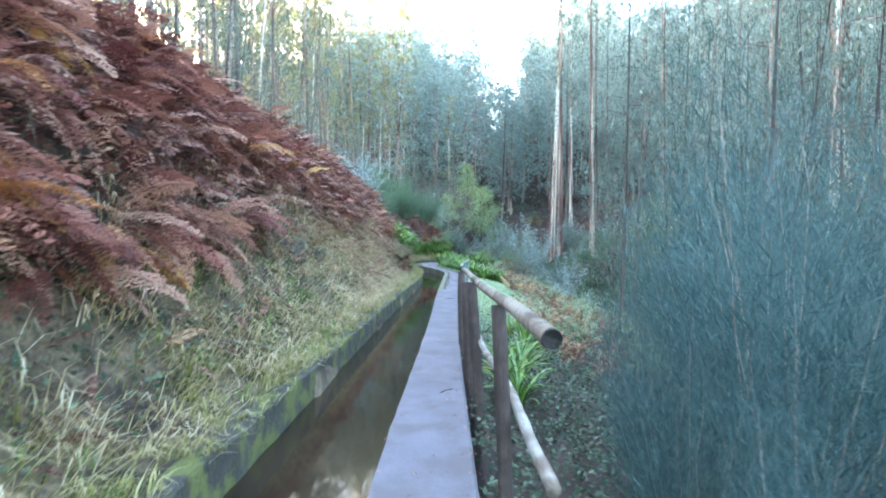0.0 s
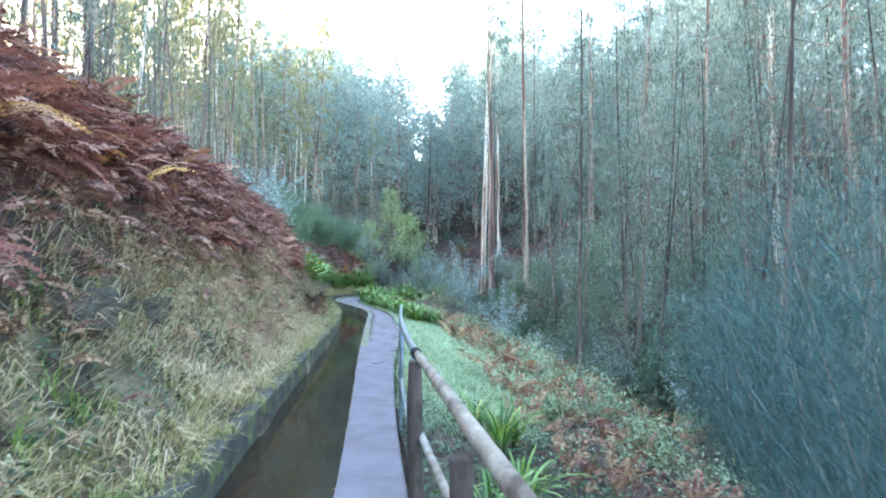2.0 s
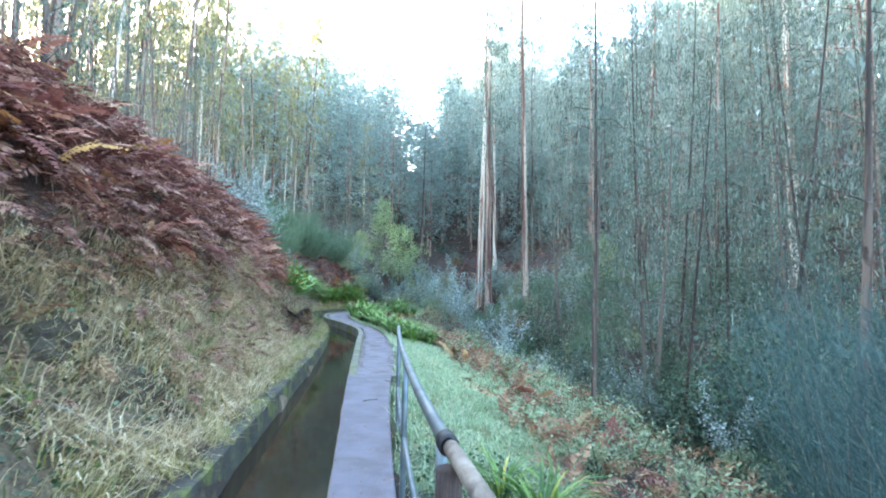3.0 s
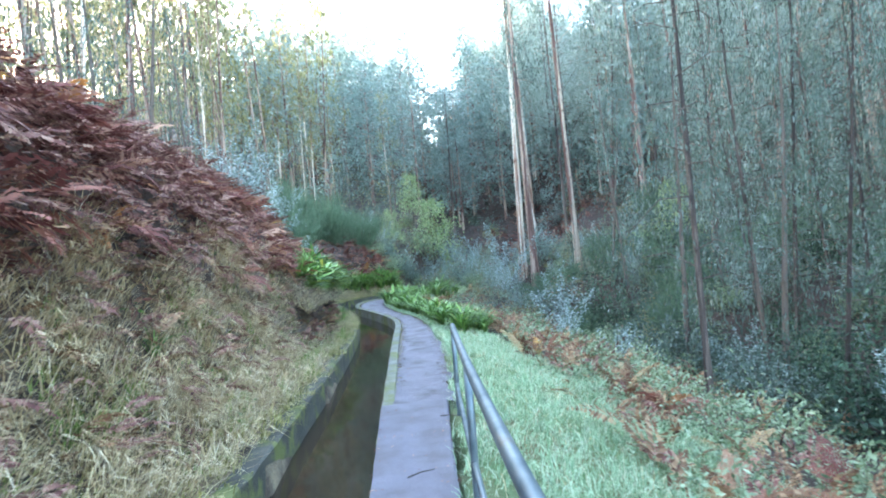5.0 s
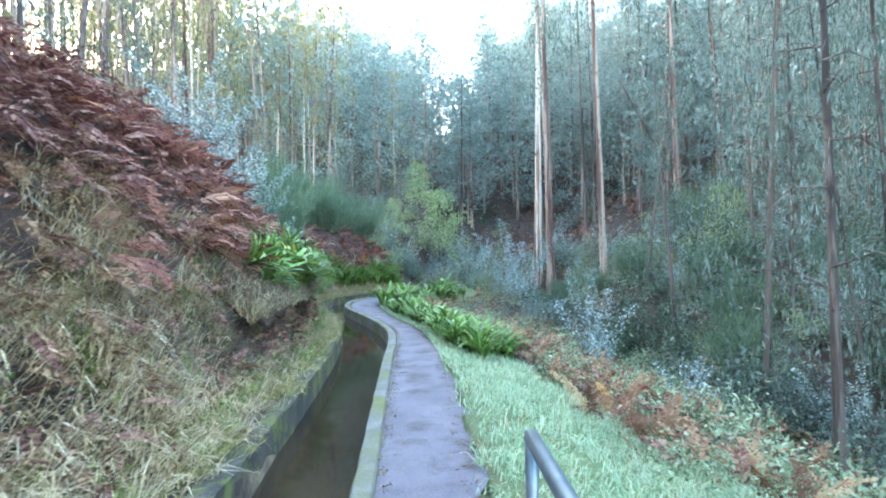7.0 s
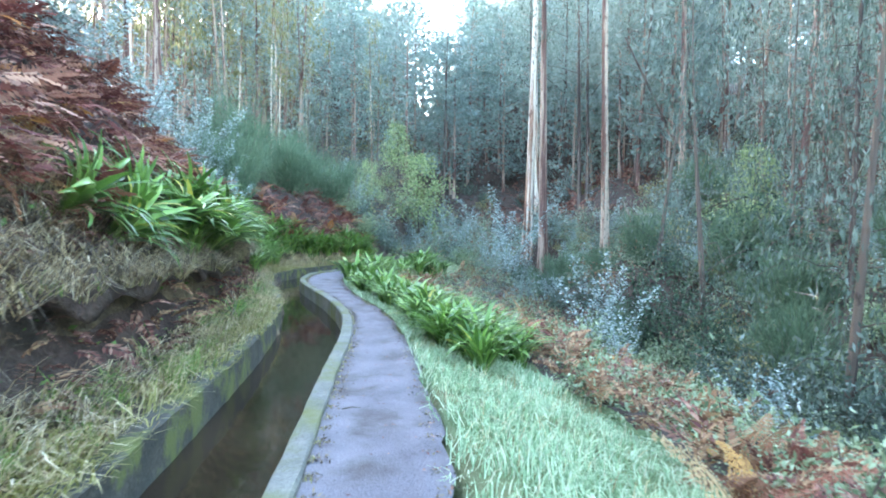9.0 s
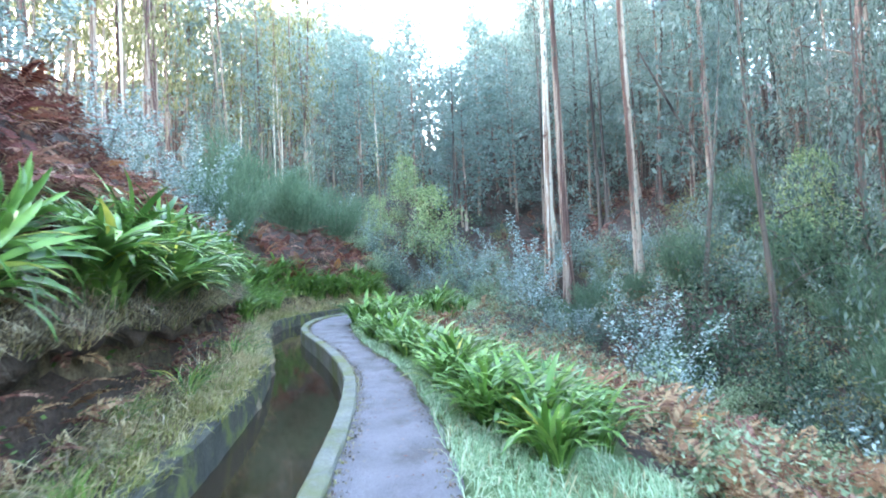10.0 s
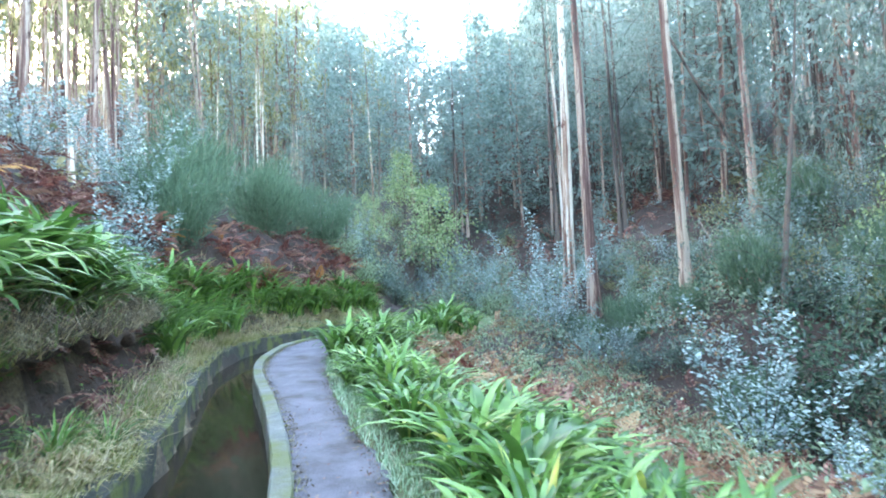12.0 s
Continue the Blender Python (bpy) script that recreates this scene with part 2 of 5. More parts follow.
M_BRAMBLE = leaf_material("bramble_leaf", [(0.0, (0.10, 0.15, 0.075)), (0.5, (0.25, 0.32, 0.18)), (1.0, (0.42, 0.48, 0.32))], 0.3, 0.5)
M_SHRUB = leaf_material("green_shrub_leaf", [(0.0, (0.06, 0.12, 0.03)), (0.6, (0.13, 0.22, 0.06)), (1.0, (0.24, 0.34, 0.11))], 0.35, 0.5)
M_YELLOW = leaf_material("yellow_green_leaf", [(0.0, (0.19, 0.26, 0.12)), (0.6, (0.36, 0.44, 0.21)), (1.0, (0.52, 0.57, 0.31))], 0.45, 0.5)


# ---- mesh helpers ----
def mesh_of(name, verts, faces, material, smooth=False):
    """A mesh from an array of vertices and an array of faces that all have as many corners."""
    verts, faces = np.asarray(verts, dtype=np.float32), np.asarray(faces, dtype=np.int32)
    me = bpy.data.meshes.new(name)
    me.vertices.add(len(verts))
    me.vertices.foreach_set("co", verts.ravel())
    n, k = faces.shape
    me.loops.add(n * k)
    me.loops.foreach_set("vertex_index", faces.ravel())
    me.polygons.add(n)
    me.polygons.foreach_set("loop_start", np.arange(0, n * k, k, dtype=np.int32))
    me.polygons.foreach_set("use_smooth", np.full(n, smooth))
    me.materials.append(material)
    me.update(calc_edges=True)
    return me


def joined(pieces):
    """(verts, faces) of many pieces as one."""
    vs, fs, n = [], [], 0
    for v, f in pieces:
        vs.append(v), fs.append(f + n)
        n += len(v)
    return np.concatenate(vs), np.concatenate(fs)


def part(name, me, parent, label="", m=None):
    ob = new(name, me)
    ob.parent = parent
    if m is not None:
        ob.matrix_basis = m
    if label:
        ob["label"] = label
    return ob


def thing(name, label, category, m=None, group="", kind="", me=None):
    ob = tagged(new(name, me), label, category, group, kind)
    if m is not None:
        ob.matrix_basis = m
    return ob


def spun(n, rng):
    """n random turns about the upright axis, as matrices."""
    a = rng.uniform(0, 2 * np.pi, n)
    z, o = np.zeros(n), np.ones(n)
    return np.stack([np.stack([np.cos(a), -np.sin(a), z], 1), np.stack([np.sin(a), np.cos(a), z], 1), np.stack([z, z, o], 1)], 1)


def tube(points, radii, sides=10, cap=True, wobble=0.0, rng=None):
    """A tapered round body along points."""
    p, r = np.asarray(points, float), np.asarray(radii, float)
    t = np.gradient(p, axis=0)
    t /= np.linalg.norm(t, axis=1, keepdims=True)
    ref = np.array([0, 0, 1.0]) if abs(t[0, 2]) < 0.8 else np.array([1.0, 0, 0])
    u = np.cross(t, ref)
    u /= np.linalg.norm(u, axis=1, keepdims=True)
    w = np.cross(t, u)
    a = np.linspace(0, 2 * np.pi, sides, endpoint=False)
    rr = np.repeat(r[:, None], sides, 1)
    if wobble:
        rr = rr * (1 + wobble * rng.standard_normal(rr.shape))
    v = p[:, None] + rr[..., None] * (np.cos(a)[None, :, None] * u[:, None] + np.sin(a)[None, :, None] * w[:, None])
    n = len(p)
    i, j = np.meshgrid(np.arange(n - 1), np.arange(sides), indexing="ij")
    k = (j + 1) % sides
    f = np.stack([i * sides + j, i * sides + k, (i + 1) * sides + k, (i + 1) * sides + j], -1).reshape(-1, 4)
    v = v.reshape(-1, 3)
    if cap:
        for base, centre in ((0, p[0]), ((n - 1) * sides, p[-1])):
            c = len(v)
            v = np.vstack([v, centre[None]])
            half = np.arange(0, sides, 2)
            f = np.vstack([f, np.stack([base + half, base + (half + 1) % sides, base + (half + 2) % sides, np.full(len(half), c)], 1)])
    return v, f


def curve_through(points, n):
    """n points of a smooth curve through the given ones."""
    p = np.asarray(points, float)
    p = np.vstack([2 * p[0] - p[1], p, 2 * p[-1] - p[-2]])
    out = []
    for s in np.linspace(0, len(p) - 3 - 1e-9, n):
        i = int(s)
        u = s - i
        a, b, c, d = p[i:i + 4]
        out.append(0.5 * (2 * b + (c - a) * u + (2 * a - 5 * b + 4 * c - d) * u * u + (3 * b - a - 3 * c + d) * u ** 3))
    return np.array(out)


# ---- the canal, the kerb and the path: stations along the walk ----
KERB = curve_through([(-0.47, -8), (-0.45, -2), (-0.42, 3), (-0.32, 6.5), (-0.23, 10), (-0.17, 14), (-0.07, 18), (0.03, 21.5), (0.11, 24), (-0.05, 26),
                      (-0.58, 28.4), (-1.38, 31.3), (-1.62, 33.3), (-1.42, 35.4), (-0.22, 37.8), (1.3, 40.3), (2.8, 44.0), (3.5, 50)], 240)
EDGE = curve_through([(0.24, -8), (0.24, -2), (0.24, 3), (0.26, 6.5), (0.32, 10), (0.54, 14), (0.90, 18), (1.01, 21.5), (0.96, 24), (0.74, 26),
                      (0.22, 28.4), (-0.18, 31.2), (-0.28, 33.3), (0.0, 35.0), (1.1, 37.0), (2.6, 39.6), (4.2, 43.5), (5.0, 50)], 240)
WALL = curve_through([(-1.58, -8), (-1.56, -2), (-1.52, 3), (-1.42, 6.5), (-1.31, 10), (-1.16, 14), (-0.98, 18), (-0.90, 21.5), (-0.93, 24), (-1.08, 26),
                      (-1.5, 28.5), (-2.25, 31.8), (-2.55, 34.0), (-2.25, 36.3), (-1.0, 38.9), (0.6, 41.3), (2.0, 44.6), (2.6, 50)], 240)
WATER_Z, WALL_Z, WALL_W, KERB_W = -0.30, 0.02, 0.20, 0.16


def sideways(line, d):
    """The line moved d metres to its right."""
    t = np.gradient(line, axis=0)
    t /= np.linalg.norm(t, axis=1, keepdims=True)
    return line + d * np.stack([t[:, 1], -t[:, 0]], 1)


def swath(line, d, z):
    """The line moved sideways, at a height."""
    q = sideways(line, d)
    return np.column_stack([q, np.broadcast_to(z, len(q))])


def loft(rails):
    """Faces between neighbouring lines of as many points."""
    n = len(rails[0])
    v = np.concatenate(rails)
    i, j = np.meshgrid(np.arange(len(rails) - 1), np.arange(n - 1), indexing="ij")
    f = np.stack([i * n + j, i * n + j + 1, (i + 1) * n + j + 1, (i + 1) * n + j], -1).reshape(-1, 4)
    return v, f


def away(px, py, line):
    """Distance from points to a line, and the index of its nearest point."""
    best, idx = np.full(px.shape, 1e9), np.zeros(px.shape, int)
    for k, (x, y) in enumerate(line):
        d = (px - x) ** 2 + (py - y) ** 2
        near = d < best
        best[near], idx[near] = d[near], k
    return np.sqrt(best), idx


def lumps(x, y, seed, size):
    """Soft uneven relief between about -1 and 1."""
    rng = np.random.default_rng(seed)
    out = 0
    for k in range(7):
        a, ph, s = rng.uniform(0, 6.28), rng.uniform(0, 6.28), rng.uniform(0.6, 1.9) / size
        out = out + np.sin((np.cos(a) * x + np.sin(a) * y) * 6.28 * s + ph)
    return out / 3.5


def height(x, y):
    """The ground: bank above the canal, shelf, slope into the valley, the hillside across it and the valley's head."""
    x, y = np.asarray(x, float), np.asarray(y, float)
    dl, il = away(x, y, WALL)
    dr, ir = away(x, y, EDGE)
    tl = np.gradient(WALL, axis=0)[il]
    tr = np.gradient(EDGE, axis=0)[ir]
    x, y = x.ravel(), y.ravel()
    left = (x - WALL[il, 0]) * tl[:, 1] - (y - WALL[il, 1]) * tl[:, 0] < 0
    right = (x - EDGE[ir, 0]) * tr[:, 1] - (y - EDGE[ir, 1]) * tr[:, 0] > 0
    d = dl - WALL_W + 0.05
    steep = np.interp(y, (-5, 3, 12, 20, 26, 32, 38, 44), (1.0, 1.0, 1.0, 1.0, 1.0, 0.9, 0.8, 0.7))
    bank = np.interp(d, (0, 0.35, 0.8, 1.3, 2.1, 3.2, 6, 60, 120), (0.0, 0.10, 0.65, 1.5, 3.0, 4.2, 5.6, 30, 45)) * steep
    cut = np.interp(y, (17, 20, 31, 34), (0, 1, 1, 0))
    undercut = np.interp(d, (0, 0.42, 0.74, 0.90, 1.1, 1.6, 2.4, 3.4, 6, 60, 120), (0, 0.10, 0.30, 1.0, 1.35, 2.0, 3.2, 4.2, 5.4, 30, 45))
    bank = bank * (1 - cut) + undercut * cut * steep
    bank = bank + 0.07 * lumps(x, y, 8, 0.7) * np.clip(d * 2, 0, 1) + 0.13 * lumps(x, y, 3, 1.6) * np.clip(d, 0, 1) + 0.8 * lumps(x, y, 4, 14) * np.clip((d - 3) / 8, 0, 1)
    e = dr
    near_drop = np.interp(y, (-5, 3, 7, 11.5, 15), (-0.75, -0.7, -0.4, -0.3, -0.06))
    slope = near_drop * np.clip(e / 0.25, 0, 1) - np.interp(e, (0, 0.6, 2.0, 4, 9, 14, 60), (0, 0.08, 0.45, 1.25, 2.9, 3.6, 3.6))
    slope = slope + 0.12 * lumps(x, y, 5, 2.2) * np.clip(e / 2 - 0.3, 0, 1)
    across = 0.42 * (x - 12) + 0.12 * (y - 40) + 0.7 * lumps(x, y, 6, 11)
    head = 0.51 * (1 - 0.42 * np.exp(-((x - 4 - 0.12 * (y - 60)) / 8) ** 2)) * (y - 54) + 0.7 * lumps(x, y, 7, 13)
    far = np.maximum(np.minimum(across, 42), np.minimum(head, 58))
    out = np.where(left, np.maximum(bank, far * (dl > 2)), np.where(right | (y > 49.5), np.maximum(slope, far), -0.75))
    out = np.where(y > 49.5, np.maximum(np.where(left, bank, slope), far), out)
    return out


def on_ground(x, y):
    return float(height(np.array([x]), np.array([y]))[0])


def lip_profile(d, x, y):
    """Height of the sod that overhangs the hollow in the bank."""
    return np.interp(d, (0.40, 0.50, 0.60, 0.80, 1.05, 1.3), (0.72, 0.84, 0.94, 1.10, 1.34, 1.62)) + 0.05 * lumps(x, y, 8, 0.7) + 0.06 * lumps(x, y, 16, 1.1)


def bank_top(x, y):
    """The ground or, over the hollow, the top of the overhanging sod."""
    x, y = np.asarray(x, float), np.asarray(y, float)
    d, _ = away(x, y, WALL)
    d = d - WALL_W + 0.05
    over = (y > 19.8) & (y < 31.2) & (d > 0.54) & (d < 1.3) & (x < WALL[_, 0])
    g = height(x, y)
    return np.where(over, np.maximum(g, lip_profile(d, x, y)), g)


def overhang():
    k = WALL[(WALL[:, 1] > 19.6) & (WALL[:, 1] < 31.4)]
    k = curve_through(k, 150)
    end = np.clip(np.minimum(k[:, 1] - 19.6, 31.4 - k[:, 1]) / 0.9, 0.05, 1)
    edge = 0.56 + 0.10 * lumps(k[:, 0], k[:, 1], 17, 0.9)
    lines = []
    for u, drop in ((0.0, 0.0), (0.3, 0.0), (0.6, 0.0), (0.85, 0.0), (1.0, 0.05), (1.0, 0.13), (0.85, 0.22), (0.55, 0.26), (0.0, 0.32)):
        d = 1.3 + (edge - 1.3) * u * end
        q = sideways(k, -(d + WALL_W - 0.05)[:, None])
        z = lip_profile(d, q[:, 0], q[:, 1]) - drop * (1 + 0.4 * lumps(q[:, 0], q[:, 1], 19, 0.5))
        lines.append(np.column_stack([q, z]))
    v, f = loft(lines)
    thing("overhanging_bank", "ragged overhanging lip of root-bound soil above the canal", "bank", kind="structure", me=mesh_of("overhanging_bank", v, f, M_SOIL, True))


def ground():
    xs = np.concatenate([np.linspace(-900, -130, 8), np.linspace(-120, -22, 34), np.linspace(-20, -5, 31), np.arange(-4.8, 2.4, 0.14), np.linspace(2.6, 14, 48), np.linspace(15, 60, 46), np.linspace(64, 140, 16), np.linspace(180, 900, 8)])
    ys = np.concatenate([np.linspace(-900, -60, 8), np.linspace(-50, -6, 20), np.arange(-5.6, 46, 0.28), np.linspace(46.5, 70, 30), np.linspace(73, 170, 36), np.linspace(200, 900, 8)])
    gx, gy = np.meshgrid(xs, ys)
    gz = height(gx.ravel(), gy.ravel())
    v = np.column_stack([gx.ravel(), gy.ravel(), gz])
    nx, ny = len(xs), len(ys)
    i, j = np.meshgrid(np.arange(ny - 1), np.arange(nx - 1), indexing="ij")
    f = np.stack([i * nx + j, i * nx + j + 1, (i + 1) * nx + j + 1, (i + 1) * nx + j], -1).reshape(-1, 4)
    me = mesh_of("ground", v, f, M_SOIL, True)
    me.materials.append(M_BANK)
    me.materials.append(M_TURF)
    c = v[f].mean(1)
    dl, _ = away(c[:, 0], c[:, 1], WALL)
    dr, _ = away(c[:, 0], c[:, 1], EDGE)
    zone = np.zeros(len(f), np.int32)
    zone[(dl < 1.55 + 0.2 * lumps(c[:, 0], c[:, 1], 15, 2.0)) & (c[:, 0] < 1) & (dl < dr)] = 1
    zone[(zone == 1) & (dl > 0.52) & (dl < 0.95) & (c[:, 1] > 18.5) & (c[:, 1] < 33)] = 0
    zone[(dr < 1.0 + np.interp(c[:, 1], (10, 15, 21, 25), (0, 2.6, 1.6, 0.3))) & (dr < dl) & (c[:, 1] > 11)] = 2
    me.polygons.foreach_set("material_index", zone)
    return thing("ground", "sloping valley ground of leaf litter, straw and turf", "ground", kind="structure", me=me)


ground()
overhang()

n_slab = int(np.searchsorted(KERB[:, 1], 15.4))


def canal():
    rng = np.random.default_rng(2)
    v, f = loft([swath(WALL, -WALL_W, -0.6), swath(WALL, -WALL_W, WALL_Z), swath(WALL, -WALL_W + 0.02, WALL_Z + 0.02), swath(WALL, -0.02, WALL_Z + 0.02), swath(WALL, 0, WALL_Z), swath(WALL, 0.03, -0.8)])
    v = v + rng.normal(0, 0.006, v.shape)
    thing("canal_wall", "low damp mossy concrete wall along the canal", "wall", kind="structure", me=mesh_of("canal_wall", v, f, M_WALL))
    v, f = loft([swath(KERB, -0.02, -0.8), swath(KERB, 0, -0.01), swath(KERB, 0.015, 0.01), swath(KERB, KERB_W - 0.015, 0.01), swath(KERB, KERB_W, -0.01), swath(KERB, KERB_W, -0.5)])
    v = v + rng.normal(0, 0.004, v.shape)
    thing("canal_kerb", "narrow mossy concrete kerb between canal and path", "kerb", kind="structure", me=mesh_of("canal_kerb", v, f, M_KERB))
    v, f = loft([swath(WALL, 0.01, WATER_Z), swath(KERB, -0.0, WATER_Z)])
    thing("water", "still brown reflecting water in the canal", "water", kind="structure", me=mesh_of("water", v, f, M_WATER, True))
    # concrete slab beside the first stretch, then trodden earth
    k, e = KERB[:n_slab], EDGE[:n_slab]
    v, f = loft([swath(k, 0.012, 0.014), swath(k, 0.012, 0.02), swath(e, -0.02, 0.02), swath(e, 0, 0.0), swath(e, 0.0, -0.9)])
    thing("path_slab", "smooth grey concrete slab path beside the canal", "path", kind="structure", me=mesh_of("path_slab", v, f, M_SLAB))
    k, e = KERB[n_slab - 1:], EDGE[n_slab - 1:]
    lines = []
    for u in np.linspace(0, 1, 9):
        a, b = sideways(k, KERB_W - 0.02), e + (0.06 + 0.07 * lumps(e[:, 0], e[:, 1], 12, 1.3))[:, None] * np.array([1.0, 0.0])
        q = a * (1 - u) + b * u
        z = 0.016 - 0.061 * np.clip((q[:, 1] - 15.3) / 1.6, 0.0, 1) + 0.012 * np.clip((q[:, 1] - 15.3) / 1.6, 0.05, 1) * lumps(q[:, 0] * 3, q[:, 1], 9, 1.5) - 0.03 * (u == 1)
        lines.append(np.column_stack([q, z]))
    v, f = loft(lines)
    thing("path", "trodden greyish earth footpath beside the canal kerb", "path", kind="structure", me=mesh_of("path", v, f, M_DIRT, True))


canal()

# ---- railings ----
def rail_mesh(name, pts, radii, material, sides=10, wobble=0.0, seed=0):
    v, f = tube(pts, radii, sides, True, wobble, np.random.default_rng(seed))
    return mesh_of(name, v, f, material, True)


def wooden_railing():
    t = thing("wooden_railing", "weathered log handrail on dark rough wooden posts", "railing")
    rng = np.random.default_rng(5)
    ys = np.linspace(1.74, 7.75, 26)
    u = (ys - 1.74) / 6
    pts = np.column_stack([0.375 - 0.075 * u + 0.012 * np.sin(u * 7), ys, 1.165 - 0.07 * u + 0.012 * np.sin(u * 9 + 1)])
    top = part("top_rail", rail_mesh("top_rail", pts, 0.038 - 0.007 * u, M_LOG, 14, 0.035, 1), t, "pale weathered log")
    end = np.array([pts[0] + (0, -0.012, 0), pts[0] + (0, 0.004, 0)])
    part("cut_end", rail_mesh("cut_end", end, [0.035, 0.038], M_ENDGRAIN, 14), top, "dark sawn log end")
    for y, x, r, dx, dy in ((3.15, 0.335, 0.047, 0.16, -0.05), (5.15, 0.30, 0.055, 0.13, -0.1), (7.45, 0.275, 0.052, 0.08, 0.0), (5.62, 0.265, 0.045, 0.05, 0.1)):
        hs = np.linspace(0, 1, 9)
        zt = 1.13 - 0.011 * (y - 1.74) - (0.03 if y == 5.62 else 0)
        p = np.column_stack([x + dx * (1 - hs) + 0.01 * np.sin(hs * 5 + y), y + dy * (1 - hs), -1.15 + (zt + 1.15) * hs])
        part("post", rail_mesh("post", p, r * (1.08 - 0.12 * hs), M_POST, 11, 0.05, int(y * 10)), t, "dark rough wooden post")
    p = curve_through([(0.33, 7.5, 0.55), (0.37, 6.0, 0.55), (0.40, 4.8, 0.50), (0.47, 3.6, 0.50), (0.50, 3.0, 0.42), (0.53, 2.35, 0.36)], 26)
    part("lower_rail", rail_mesh("lower_rail", p, np.linspace(0.026, 0.036, 26), M_BRANCH, 9, 0.07, 4), t, "thin crooked pale branch")


def metal_railing():
    t = thing("metal_railing", "grey painted steel pipe handrail with slim posts", "railing")

    def top(y):
        q = (y - 7.62) / 7.28
        return np.array([0.30 + 0.43 * q ** 1.5, y, 1.10 - 0.16 * q])
    ys = np.linspace(7.62, 14.9, 20)
    pts = np.array([top(y) for y in ys])
    part("top_rail", rail_mesh("top_rail", pts, np.full(20, 0.030), M_PIPE, 14), t)
    low = pts - np.array([0, 0, 0.65])
    part("mid_rail", rail_mesh("mid_rail", low, np.full(20, 0.021), M_PIPE, 12), t)
    for y in (7.75, 10.1, 12.5, 14.9):
        a = top(y)
        zs = np.linspace(-0.5, a[2] + (0.02 if y == 14.9 else -0.01), 4)
        p = np.column_stack([np.full(4, a[0]), np.full(4, y), zs])
        part("post", rail_mesh("post", p, np.full(4, 0.026), M_PIPE, 12), t)
    a = top(7.62)
    v, f = tube([a + (0, -0.03, 0), a + (0, -0.028, 0), a + (0, 0.05, 0), a + (0, 0.052, 0)], [0.030, 0.041, 0.041, 0.031], 16)
    part("end_cap", mesh_of("end_cap", v, f, M_CAP, True), t, "black rubber end cap")


wooden_railing()
metal_railing()


# ---- plants: shapes ----
def leaf_quads(base, way, side, length, width, lift=0.0):
    """Pointed leaves: one four-cornered face each."""
    n = len(base)
    length, width = np.broadcast_to(length, n)[:, None], np.broadcast_to(width, n)[:, None]
    mid = base + way * length * 0.45
    up = np.cross(side, way)
    v = np.stack([base, mid + side * width * 0.5 + up * lift * width, base + way * length, mid - side * width * 0.5 + up * lift * width], 1)
    return v.reshape(-1, 3), np.arange(n * 4).reshape(n, 4)


def unit(a):
    return a / np.maximum(np.linalg.norm(a, axis=-1, keepdims=True), 1e-9)


def blades(base, length, width, rng, lean=0.6, droop=0.5, toward=None):
    """Grass blades of two faces each, bent over."""
    n = len(base)
    a = rng.uniform(0, 2 * np.pi, n)
    out = np.column_stack([np.cos(a), np.sin(a), np.zeros(n)])
    if toward is not None:
        out = unit(out + toward)
    out[:, 2] = 0
    side = np.column_stack([-out[:, 1], out[:, 0], np.zeros(n)])
    L = (length * rng.uniform(0.5, 1.3, n))[:, None]
    ln = (lean * rng.uniform(0.2, 1.3, n))[:, None]
    w = (width * rng.uniform(0.6, 1.3, n))[:, None]
    up = np.array([0, 0, 1.0])
    mid = base + L * 0.55 * unit(up + out * ln)
    tip = mid + L * 0.5 * unit(up * (1 - droop * rng.uniform(0.3, 2.0, n)[:, None]) + out * (ln + 0.5))
    v = np.stack([base - side * w / 2, base + side * w / 2, mid - side * w * 0.42, mid + side * w * 0.42, tip - side * w * 0.06, tip + side * w * 0.06], 1).reshape(-1, 3)
    k = np.arange(n)[:, None] * 6
    f = np.concatenate([k + [0, 1, 3, 2], k + [2, 3, 5, 4]])
    return v, f


def frond(seed, fine=True):
    """A bracken frond one metre long, arching along +x."""
    rng = np.random.default_rng(seed)
    n = 14 if fine else 13
    u = np.linspace(0, 1, n + 6)
    bend = rng.uniform(0.75, 1.3)
    line = np.column_stack([u * 0.92, 0.06 * np.sin(u * 3 + seed), 0.46 * u * (1 - bend * u) * 1.6])
    tv, tf = tube(line[::3], 0.008 * (1 - 0.85 * u[::3]), 3, False)
    pieces = [(tv, tf)] if fine else []
    t = unit(np.gradient(line, axis=0))
    for sgn in (-1, 1):
        for i in range(4, n + 5):
            q = (i - 4) / (n + 1)
            L = 0.245 * (1 - q) ** 0.8 * (0.55 + 0.45 * min(1, q * 6)) * rng.uniform(0.75, 1.15) + 0.01
            way = unit(np.array([0.35, sgn * 1.0, rng.uniform(-0.55, 0.05)]))
            way = unit(way + 0.3 * t[i])
            if fine:
                k = 4
                s = (np.arange(k) + 0.5) / k
                p = line[i] + way * L * s[:, None] + np.array([0, 0, -0.25]) * (L * s[:, None]) ** 2 / 0.3
                along = unit(np.cross(way, np.array([0, 0, 1.0])))
                for g in (-1, 1):
                    lw = unit(along * g + way * 0.55 + rng.normal(0, 0.12, (k, 3)))
                    ll = 0.075 * (1 - 0.7 * s) * (0.5 + L / 0.3)
                    pieces.append(leaf_quads(p, lw, np.broadcast_to(way, (k, 3)), ll, 0.031 * (0.5 + L / 0.45), 0.0))
            else:
                sd = unit(np.cross(way, np.array([0, 0, 1.0])))
                pieces.append(leaf_quads(line[i][None], way[None], sd[None], L, 0.058))
    return joined(pieces)


